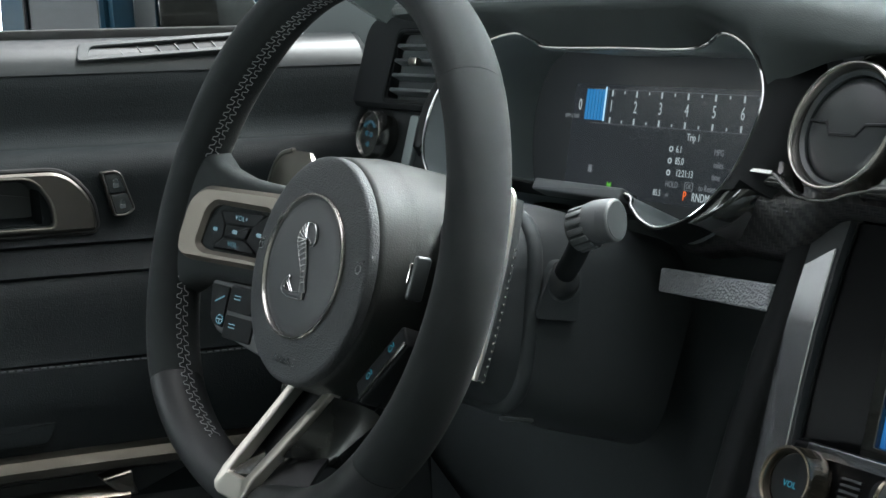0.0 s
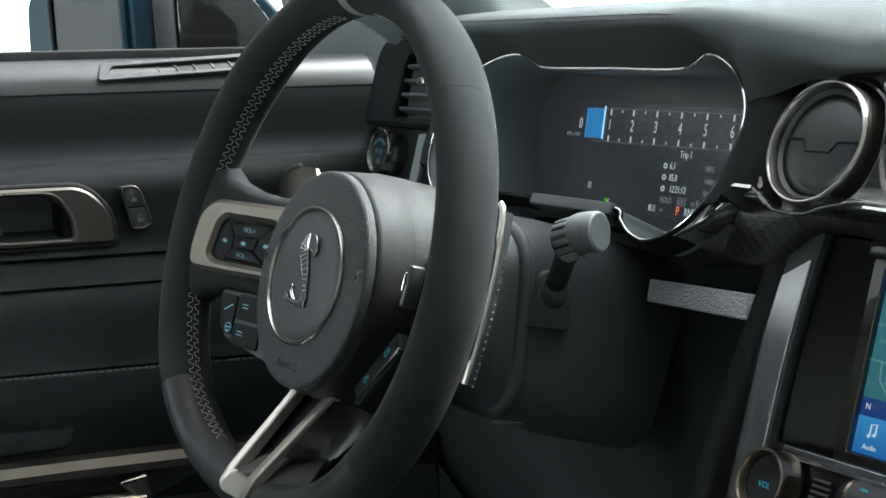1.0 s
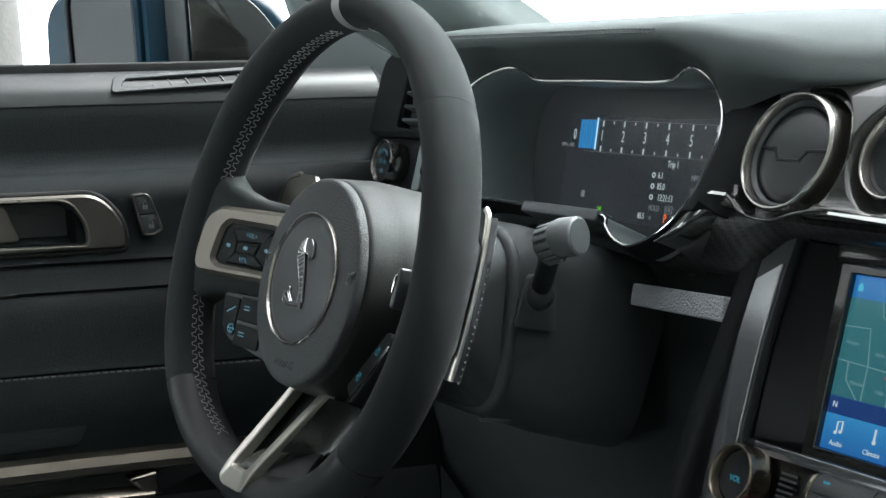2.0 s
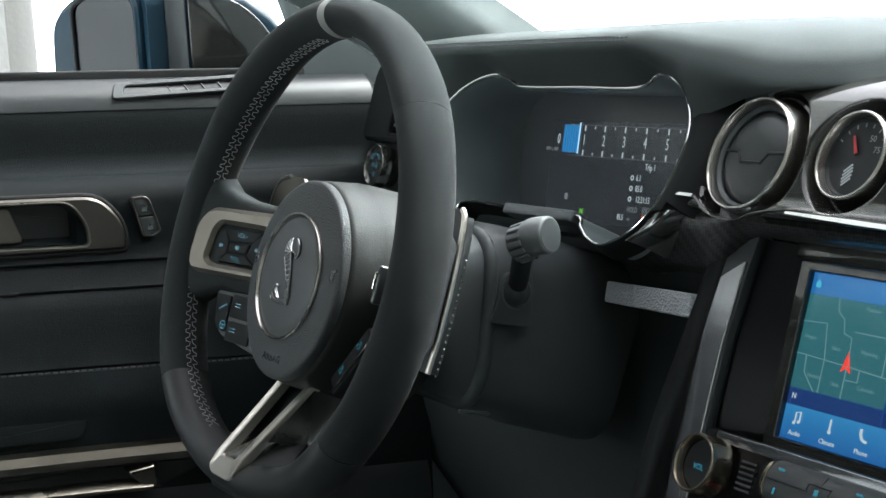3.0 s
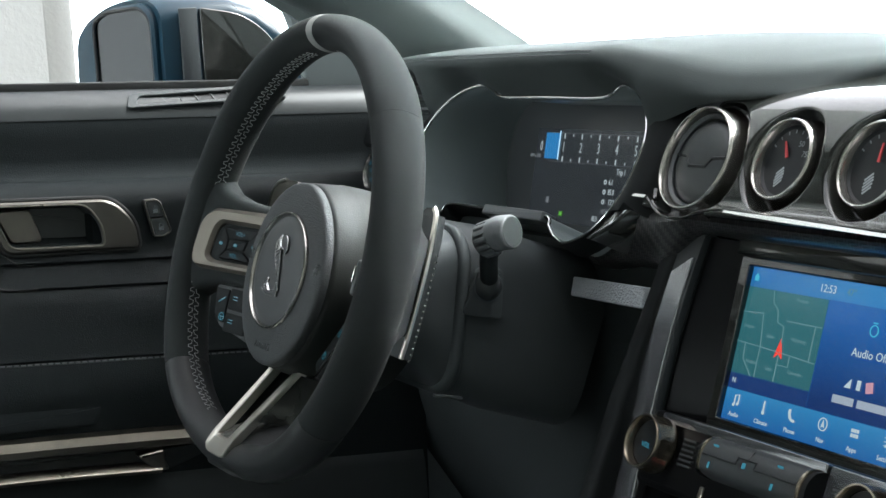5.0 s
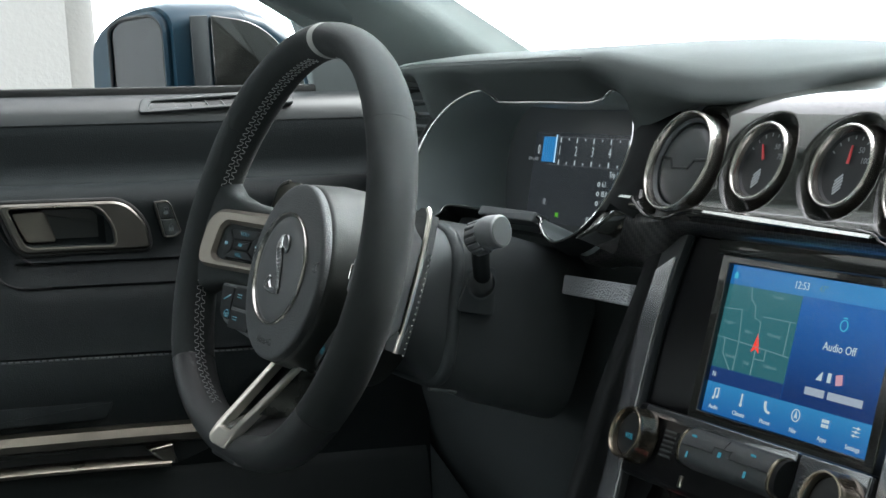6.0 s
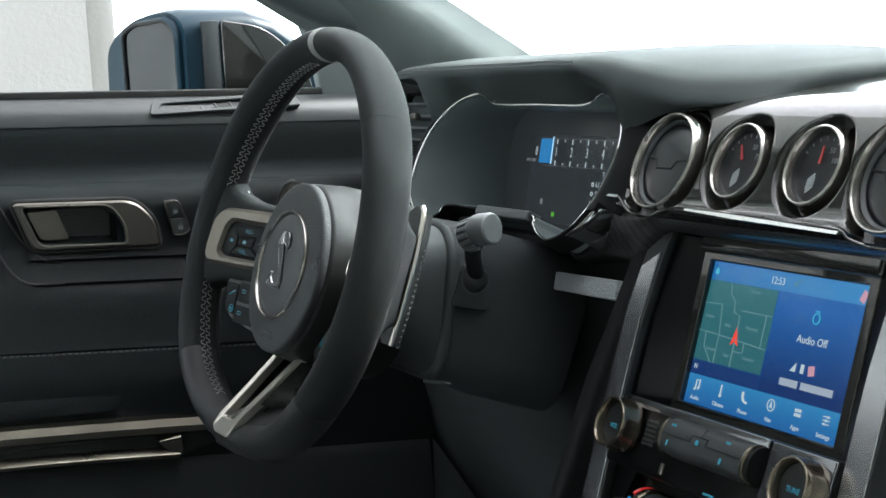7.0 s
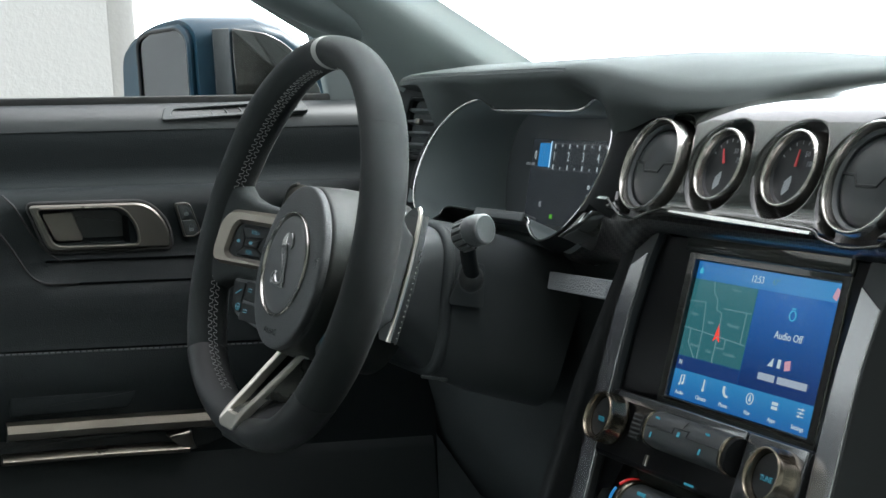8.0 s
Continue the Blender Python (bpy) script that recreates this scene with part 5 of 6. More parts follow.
def rim_point(a):
    """Centre line of the rim at the angle a (degrees, anticlockwise from the right): round above, fuller towards the foot."""
    down = abs((90 - a + 180) % 360 - 180)
    r = sum(ramp(down + d, RIM_RADII) for d in (-14, -7, 0, 7, 14)) / 5
    return Vector((r * math.cos(radians(a)), RIM_V + r * math.sin(radians(a)), RIM_W - 0.005 * smoothstep(130, 165, down)))


def on_rim(a, phi, swell=1.0):
    """A point of the rim's skin; phi: degrees from the side turned to the hub towards the driver."""
    p = rim_point(a)
    t = (rim_point(a + 0.5) - rim_point(a - 0.5)).normalized()
    side = t.cross(Vector((0, 0, 1))).normalized()
    return p - side * (TUBE_SIDE * swell * math.cos(radians(phi))) + Vector((0, 0, TUBE_DEEP * swell * math.sin(radians(phi))))


def rim_piece(a0, a1, n, swell=1.0, fat=None):
    bm = bmesh.new()
    rings = []
    for i in range(n + 1):
        a = a0 + (a1 - a0) * i / n
        end = 1.0 if 0 < i < n else 0.994
        rings.append([tuple(on_rim(a, -360 * k / 32, swell * end * (fat(a) if fat else 1.0))) for k in range(32)])
    loops(bm, rings, cap0=True, cap1=True)
    return bm


def thumb(a):
    """Slightly fatter grips at ten and two."""
    return 1.0 + 0.06 * math.exp(-((a - 40) / 16) ** 2) + 0.06 * math.exp(-((a - 140) / 16) ** 2)


for a0, a1, n in ((-42.5, 35.97, 50), (36.03, 90.4, 40), (93.6, 147.97, 40), (148.03, 223.5, 50)):
    part("rim_grip", rim_piece(a0, a1, n, fat=thumb), SUEDE, wheel, "dark suede rim")
part("rim_base", rim_piece(223.6, 317.4, 60), LEATHER, wheel, "smooth black leather rim base")
part("centre_band", rim_piece(90.2, 93.8, 6, 1.015), material("grey_leather_band", (0.22, 0.22, 0.21), 0.6, vary=0.1), wheel, "grey leather centre band")


def stitches(a0, a1, turn, n):
    """Baseball stitches along the rim, on the side of the tube turned towards the hub."""
    bm = bmesh.new()
    step = (a1 - a0) / n
    for side in (-1, 1):
        q = []
        for i in range(n):
            a = a0 + step * i + (0.35 * step if side > 0 else 0)
            f = thumb(a) * 1.012
            q += [on_rim(a, turn + side * 2, f), on_rim(a + step * 0.42, turn + side * 4, f), on_rim(a + step * 0.62, turn + side * 12.5, f), on_rim(a + step * 0.90, turn + side * 12, f)]
        sweep(bm, [tuple(v) for v in q], circle(0.00028, 6), up=(0.3, 0.2, 1))
    return bm


for a0, a1, n in ((99, 167, 28), (196, 246, 19), (13, 81, 28), (294, 344, 19)):
    part("stitching", stitches(a0, a1, 2, n), THREAD, wheel, "grey cross stitches", angle=80)

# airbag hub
# Flank colour set well below the cover's, standing in for shade on the sides.
HUBSIDE = material("hub_flank_shaded", (0.0095, 0.0112, 0.0100), 0.60, spec=0.3, grain=0.00014, grain_scale=1100, kind="voronoi", vary=0.1)
HX, HY, HW = 0.000, -0.0085, -0.018
bm = bmesh.new()
hub_o = circle(0.0655, 72, HX, HY, 0.0705)
rings = []
for d, zz in ((-0.0005, -0.0080), (-0.0003, -0.0040), (0.0002, -0.0022), (0.0012, -0.0012), (0.0035, -0.0005), (0.010, 0.0004), (0.018, 0.0012), (0.022, 0.0016)):
    rings.append([(x, y, HW + zz) for x, y in inset(hub_o, d)])
loops(bm, rings, cap1=True)
cover = part("airbag_cover", bm, AIRBAG, wheel, "grained black airbag cover", angle=60)
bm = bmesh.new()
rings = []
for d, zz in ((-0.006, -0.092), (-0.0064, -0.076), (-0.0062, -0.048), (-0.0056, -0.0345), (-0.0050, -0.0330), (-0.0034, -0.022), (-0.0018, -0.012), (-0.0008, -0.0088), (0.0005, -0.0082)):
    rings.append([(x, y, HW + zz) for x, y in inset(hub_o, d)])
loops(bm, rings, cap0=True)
part("hub_side", bm, HUBSIDE, wheel, "smooth hub flank, darkened for shade", angle=60)
EC = (0.0, -0.007)
bm = bmesh.new()
lathe(bm, [(0.0455, -0.003), (0.0455, 0.0020), (0.0448, 0.0030), (0.0438, 0.0030), (0.0427, 0.0010), (0.0425, -0.003)], 72, Matrix.Translation((*EC, HW + 0.0012)))
part("emblem_ring", bm, RING, wheel, "thin bright ring")
bm = bmesh.new()
lathe(bm, [(0.0423, -0.003), (0.0423, -0.0002), (0.0412, 0.0008), (0.036, 0.0022), (0.02, 0.0030), (0.0, 0.0033)], 72, Matrix.Translation((*EC, HW + 0.0012)))
badge = part("emblem_disc", bm, EMBLEM, wheel, "smooth dark round badge plate")
# raised plain curl on the badge
EDGE = material("badge_edge", (0.74, 0.74, 0.74), 0.2, metal=1.0, vary=0.05)
SPINE = smooth_path([(0.0108, -0.0225, 0.0032), (0.0095, -0.0165, 0.0022), (0.0062, -0.0065, 0.0030), (0.0012, 0.0030, 0.0040), (-0.0016, 0.0095, 0.0046), (0.0016, 0.0148, 0.0043), (0.0072, 0.0146, 0.0050), (0.0110, 0.0098, 0.0030), (0.0098, 0.0062, 0.0008)], 6)
TAIL = smooth_path([(0.0120, -0.0240, 0.0026), (0.0040, -0.0250, 0.0020), (-0.0045, -0.0250, 0.0016), (-0.0118, -0.0225, 0.0016), (-0.0105, -0.0178, 0.0014), (-0.0065, -0.0146, 0.0008)], 6)
TOPW = HW + 0.0054


def flank(path, sgn):
    """One side of a tapering band whose points carry their half width."""
    out = []
    for i, (x, y, w) in enumerate(path):
        t = (Vector(path[min(len(path) - 1, i + 1)][:2]) - Vector(path[max(0, i - 1)][:2])).normalized()
        out.append((x - t.y * w * sgn, y + t.x * w * sgn))
    return out


for path in (SPINE, TAIL):
    bm = bmesh.new()
    l_, r_ = flank(path, 1), flank(path, -1)
    loops(bm, [[(*p, TOPW - 0.0014), (*p, TOPW + 0.0004), (0.5 * (p[0] + q[0]), 0.5 * (p[1] + q[1]), TOPW + 0.0012), (*q, TOPW + 0.0004), (*q, TOPW - 0.0014)] for p, q in zip(l_, r_)], cap0=True, cap1=True)
    part("badge_relief", bm, EMBLEM, badge, "raised curled ornament")
    bm = bmesh.new()
    sweep(bm, [(*p, TOPW + 0.0004) for p in l_ + r_[::-1]], circle(0.0004, 6), closed=True)
    part("badge_outline", bm, EDGE, badge, "fine bright outline")
bm = bmesh.new()
for i in range(6, len(SPINE) - 16, 2):
    p, q = flank(SPINE, 1)[i], flank(SPINE, -1)[i]
    sweep(bm, [(*p, TOPW + 0.0009), (0.5 * (p[0] + q[0]), 0.5 * (p[1] + q[1]), TOPW + 0.0013), (*q, TOPW + 0.0009)], circle(0.00030, 5))
for off in (0.0, 0.0026):
    sweep(bm, smooth_path([(-0.0005 - off, -0.0235, TOPW), (-0.0055 - off, -0.0190, TOPW), (-0.0075 - 0.4 * off, -0.0155 - off * 0.4, TOPW)], 5), circle(0.0005, 6))
part("badge_ribs", bm, EDGE, badge, "fine bright ribs")
part("airbag_word", lettering("AIRBAG", 0.0078, 0.0004), EDGE, wheel, "embossed word", m=at(0.0, -0.0650, HW + 0.0006))
for s in (-1, 1):
    bm = bmesh.new()
    frame_plate(bm, circle(0.0032, 14, s * 0.058, -0.0005), circle(0.0022, 14, s * 0.058, -0.0005), HW - 0.0035, HW + 0.0006)
    box(bm, 0.0065, 0.0007, 0.0008, (s * 0.0585, 0.0034, HW + 0.0002))
    slab(bm, [(s * 0.0585 - 0.003, 0.0034), (s * 0.0585 + 0.0035, 0.0034), (s * 0.0585 + 0.0035, 0.0052), (s * 0.0585, 0.0040)], HW - 0.0030, HW + 0.0006)
    part("horn_symbol", bm, EDGE, wheel)

# side spokes with switch blocks
CYW = glow("switch_cyan", (0.05, 0.33, 0.45), 0.30)
for s in (-1, 1):
    bm = bmesh.new()
    rings = []
    for u, v0, v1, w0, w1 in ((0.040, -0.040, 0.040, -0.080, -0.050), (0.075, -0.034, 0.040, -0.064, -0.038), (0.100, -0.030, 0.040, -0.054, -0.030), (0.120, -0.030, 0.041, -0.046, -0.023), (0.138, -0.036, 0.046, -0.038, -0.015), (0.150, -0.046, 0.056, -0.033, -0.0085), (0.160, -0.054, 0.066, -0.028, -0.006)):
        deep = 0.0 if s < 0 else 0.024 * smoothstep(0.165, 0.120, u)
        ring = rpoly([(v0, w0 - deep), (v1, w0 - deep), (v1, w1 - deep), (v0, w1 - deep)], 0.009, 5)
        rings.append([(s * u, a, b) for a, b in ring])
    loops(bm, rings, cap0=True, cap1=True)
    spoke = part("spoke", bm, SUEDE if s < 0 else DARK, wheel, "spoke, suede on the left and black on the right", angle=60)
    # surround, satin left and black right, on a face climbing from hub to rim
    def flip(pts):
        pts = [(s * a, b) for a, b in pts]
        return pts if s > 0 else pts[::-1]

    o = rpoly(flip([(-0.050, -0.0175), (0.046, -0.0225), (0.0545, -0.0150), (0.0500, 0.0190), (0.0370, 0.0295), (-0.050, 0.0345)]), 0.009, 5)
    i_ = rpoly(flip([(-0.030 if s < 0 else -0.0485, -0.0105), (0.0245, -0.0130), (0.0315, -0.0095), (0.0275, 0.0130), (0.0215, 0.0185), (-0.030 if s < 0 else -0.0485, 0.0205)]), 0.0030, 5)
    slope = pose(s * 0.105, 0.0, -0.0220 if s < 0 else -0.0440, 0, -s * (15.0 if s < 0 else 33), 0)
    bm = bmesh.new()
    frame_plate(bm, o, i_, -0.012, 0.0020, 0.0030)
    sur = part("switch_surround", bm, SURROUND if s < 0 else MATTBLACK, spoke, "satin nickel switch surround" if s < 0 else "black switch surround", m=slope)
    bm = bmesh.new()
    slab(bm, inset(i_, -0.001), -0.012, -0.0080)
    part("switch_bed", bm, DARK, sur)
    for pts, words in () if s > 0 else (([(-0.014, 0.0085), (0.0135, 0.0065), (0.0200, 0.0155), (-0.022, 0.0180)], "VOL+"), ([(-0.0070, -0.0010), (0.0135, -0.0020), (0.0135, 0.0055), (-0.0100, 0.0075)], ""),
                       ([(-0.020, -0.0088), (0.0215, -0.0112), (0.0140, -0.0030), (-0.0070, -0.0020)], "VOL-"), ([(0.0225, -0.0108), (0.0300, -0.0085), (0.0262, 0.0120), (0.0210, 0.0150), (0.0147, 0.0058), (0.0147, -0.0026)], ""),
                       ([(-0.029, -0.0092), (-0.0215, -0.0088), (-0.0085, -0.0015), (-0.0115, 0.0080), (-0.0232, 0.0178), (-0.029, 0.0178)], "")):
        q = flip(pts)
        bm = bmesh.new()
        slab(bm, rpoly(q, 0.0012, 3), -0.010, -0.0035, 0.0010)
        key = part("switch_key", bm, MATTBLACK, sur)
        cx, cy = sum(p[0] for p in q) / len(q), sum(p[1] for p in q) / len(q)
        if words:
            part("key_word", lettering(words, 0.0050, 0.0001), CYW, key, m=at(cx, cy, -0.0032))
        else:
            bm = bmesh.new()
            box(bm, 0.0032, 0.0026, 0.0003, (cx, cy, -0.0032))
            slab(bm, [(cx - 0.0036, cy), (cx - 0.0016, cy - 0.0018), (cx - 0.0016, cy + 0.0018)], -0.0034, -0.0031)
            part("key_symbol", bm, CYW, key)
    # lower switch block
    if s < 0:
        bm = bmesh.new()
        slab(bm, rpoly(flip([(-0.045, -0.0700), (-0.0285, -0.0670), (0.0040, -0.0610), (0.0120, -0.0540), (0.0180, -0.0285), (-0.045, -0.0250)]), 0.0035, 4), -0.014, -0.0040, 0.0015)
        blk = part("lower_switch_block", bm, DARK, spoke, "black switch block", m=slope @ at(0.003, -0.003))
        for a0, a1, b0, b1, a2 in ((-0.0015, 0.0135, -0.0580, -0.0305, 0.0160), (-0.026, -0.0030, -0.0460, -0.0285, -0.0030), (-0.030, -0.0030, -0.0640, -0.0485, -0.0030)):
            bm = bmesh.new()
            slab(bm, rpoly(flip([(a0, b0), (a1 - (0.006 if a2 > 0 else 0), b0 + (0.001 if a2 > 0 else 0)), (a1 - (0.002 if a2 > 0 else 0), b0 + 0.006), (a2, b1), (a0, b1)]), 0.0015, 3), -0.006, -0.0026, 0.0008)
            key = part("switch_key", bm, MATTBLACK, blk)
            bm = bmesh.new()
            if a2 > 0:
                box(bm, 0.0095, 0.0011, 0.0003, (s * 0.0052, -0.0395, -0.0024), 0, 1, pose(0, 0, 0, 0, 0, 32))
                frame_plate(bm, circle(0.0034, 18, s * 0.0015, -0.0530), circle(0.0026, 18, s * 0.0015, -0.0530), -0.0026, -0.0022)
                box(bm, 0.0056, 0.0009, 0.0003, (s * 0.0015, -0.0528, -0.0024))
                box(bm, 0.0009, 0.0030, 0.0003, (s * 0.0015, -0.0545, -0.0024))
            else:
                for r_ in range(2):
                    box(bm, 0.0062, 0.0008, 0.0003, (s * -0.0110, (b0 + b1) / 2 + 0.0022 * r_, -0.0024))
            part("key_symbol", bm, CYW, key)
    else:
        bm = bmesh.new()
        box(bm, 0.0042, 0.026, 0.011, (0, 0, 0), 0.0020, 3)
        toggle = part("toggle", bm, HARD, spoke, "black toggle with a bright tip", m=pose(0.0900, 0.0020, -0.0380, 0, 0, -4))
        bm = bmesh.new()
        box(bm, 0.0022, 0.012, 0.004, (-0.0012, 0.002, 0.0050), 0.0009, 2)
        part("toggle_tip", bm, RING, toggle)
        corner = pose(0.0740, -0.0520, -0.0440, 0, -8, -40)
        bm = bmesh.new()
        box(bm, 0.016, 0.054, 0.014, (0, 0, 0), 0.0022, 3)
        block = part("lower_switch_block", bm, MATTBLACK, spoke, "black switch block with lit symbols", m=corner)
        bm = bmesh.new()
        box(bm, 0.0030, 0.052, 0.003, (0.0055, 0, 0.0068), 0.0010, 2)
        part("block_edge", bm, GLOSS, block)
        for v in (-0.013, 0.012):
            bm = bmesh.new()
            frame_plate(bm, circle(0.0022, 16, -0.0025, v), circle(0.0016, 16, -0.0025, v), 0.0066, 0.0072)
            box(bm, 0.0038, 0.0007, 0.0004, (-0.0025, v + 0.0036, 0.0071))
            part("key_symbol", bm, CYW, block)

# lower double spoke: a satin frame let into the leather, with a black slot
def spoke_w(v):
    """Height of the lower spoke's face at v."""
    return ramp(v, ((-0.158, -0.0010), (-0.152, 0.0018), (-0.146, 0.0016), (-0.138, -0.0015), (-0.087, -0.0350), (-0.060, -0.0520)))


def densify(pts, corner):
    """Splits the long side after each rounded corner into twelve."""
    out = []
    for i, p in enumerate(pts):
        q = pts[(i + 1) % len(pts)]
        n = 12 if i % corner == corner - 1 else 1
        out += [(p[0] + (q[0] - p[0]) * j / n, p[1] + (q[1] - p[1]) * j / n) for j in range(n)]
    return out


bm = bmesh.new()
rings = []
for v, u in ((-0.060, 0.036), (-0.085, 0.031), (-0.110, 0.025), (-0.128, 0.022), (-0.145, 0.020)):
    w1 = spoke_w(v) - 0.0125
    ring = rpoly([(-u, w1 - 0.022), (u, w1 - 0.022), (u, w1), (-u, w1)], 0.004, 4)
    rings.append([(a, v, b) for a, b in ring])
loops(bm, rings, cap0=True, cap1=True)
low_spoke = part("lower_spoke", bm, DIALFACE, wheel, "black lower spoke", angle=60)
bm = bmesh.new()
fo = densify(rpoly([(-0.0185, -0.1520), (0.0185, -0.1520), (0.0250, -0.060), (-0.0250, -0.060)], [0.009, 0.009, 0.001, 0.001], 5), 6)
fi = densify(rpoly([(-0.0102, -0.1380), (0.0102, -0.1380), (0.0168, -0.066), (-0.0168, -0.066)], [0.0022, 0.0022, 0.001, 0.001], 5), 6)
frame_plate(bm, fo, fi, -0.008, 0.0, 0.0009)
for vtx in bm.verts:
    vtx.co.z += spoke_w(vtx.co.y)
prong = part("prong_frame", bm, SATIN, low_spoke, "satin nickel double prong", angle=40)
bm = bmesh.new()
va = [bm.verts.new(p) for p in ((-0.0104, -0.1400, spoke_w(-0.140) - 0.0012), (0.0104, -0.1400, spoke_w(-0.140) - 0.0012), (0.0106, -0.1330, spoke_w(-0.133) - 0.0120), (-0.0112, -0.1220, spoke_w(-0.122) - 0.0125), (0.0, -0.1400, -0.024))]
bm.faces.new((va[0], va[1], va[2], va[3]))
for i in range(4):
    bm.faces.new((va[(i + 1) % 4], va[i], va[4]))
part("slot_facet", bm, CHEEK, prong, angle=20)
# leather web that wraps the foot of the prongs
bm = bmesh.new()
rows = []
for v, hw, dz in ((-0.162, 0.060, 0.0060), (-0.156, 0.056, 0.0040), (-0.148, 0.050, 0.0045), (-0.140, 0.044, 0.0065), (-0.132, 0.038, 0.0095), (-0.124, 0.033, 0.0130), (-0.117, 0.029, 0.0170)):
    row = []
    for i in range(25):
        k = i / 12 - 1
        e = max(0.0, (abs(k) * hw - 0.020) / (hw - 0.020))
        row.append((k * hw, v + 0.010 * e * e, spoke_w(v) - dz - 0.020 * e ** 1.6))
    rows.append(row)
surface(bm, rows, 0.003)
part("leather_web", bm, LEATHER, wheel, "smooth leather round the prong foot", angle=70)
for s in (-1, 1):
    bm = bmesh.new()
    rows = []
    for i in range(9):
        t = i / 8
        p0 = Vector((s * 0.0235, -0.080 - 0.040 * t, spoke_w(-0.080 - 0.040 * t) - 0.004))
        p1 = Vector((s * (0.060 - 0.026 * t), -0.080 - 0.036 * t, -0.056 + 0.014 * t))
        rows.append([tuple(p0.lerp(p1, k / 6) + Vector((0, -0.004 * (k / 6) ** 2, -0.006 * math.sin(math.pi * k / 6)))) for k in range(7)] + [tuple(p1 + Vector((0, -0.006, -0.010)))])
    surface(bm, rows, 0.002)
    part("spoke_cheek", bm, CHEEK, low_spoke, "dark smoked metal cheek", angle=70)

# ---------------------------------------------------------------- steering column
CO = pose(0.006, 0.0131, 0.8721, 68.3) @ pose(0, 0, 0, 0, 2.3, 0)
column = thing("steering_column", CO, "black steering column shroud behind the wheel", "steering column")
bm = bmesh.new()
rings = []
for w, u, v0, v1 in ((-0.085, 0.055, -0.036, 0.050), (-0.105, 0.060, -0.042, 0.047), (-0.13, 0.065, -0.050, 0.060), (-0.155, 0.066, -0.062, 0.068), (-0.20, 0.067, -0.068, 0.070), (-0.27, 0.067, -0.066, 0.072)):
    ring = rpoly([(-u, v0), (u, v0), (u, v1), (-u, v1)], 0.036, 8)
    rings.append([(a, b, w) for a, b in ring])
loops(bm, rings, cap0=True, cap1=True)
shroud = part("shroud", bm, SHROUD, column, angle=60)
bm = bmesh.new()
sweep(bm, [(a, b, -0.132 - 0.22 * (0.057 - b)) for a, b in rpoly([(-0.0645, -0.060), (0.0645, -0.060), (0.0645, 0.058), (-0.0645, 0.058)], 0.034, 8)], circle(0.0055, 12), closed=True)
part("shroud_lip", bm, SHROUD, shroud, "rounded front lip")
bm = bmesh.new()
box(bm, 0.004, 0.024, 0.0026, (0, 0, 0), 0.0010, 2)
part("release_slot", bm, HARD, column, "slot edge low on the shroud", m=CO.inverted() @ pose(0.068, 0.134, 0.7560, -14))
bm = bmesh.new()
slab(bm, rpoly([(-0.019, -0.018), (0.014, -0.026), (0.018, 0.012), (-0.002, 0.015)], 0.005, 4), -0.006, 0.0010, 0.0006)
kp = CO.inverted() @ pose(0.0706, 0.167, 0.835, 90, 0, 90)
plate = part("lock_plate", bm, SHROUD, column, "ignition blanking plate", m=kp)
bm = bmesh.new()
lathe(bm, [(0.0130, 0.0002), (0.0126, 0.0012), (0.0112, 0.0012), (0.0106, 0.0020), (0.0085, 0.0050), (0.005, 0.0068), (0.0, 0.0074)], 40, Matrix.Translation((0.0045, 0.001, 0)))
part("lock_cap", bm, HARD, plate, "round glossy cap")


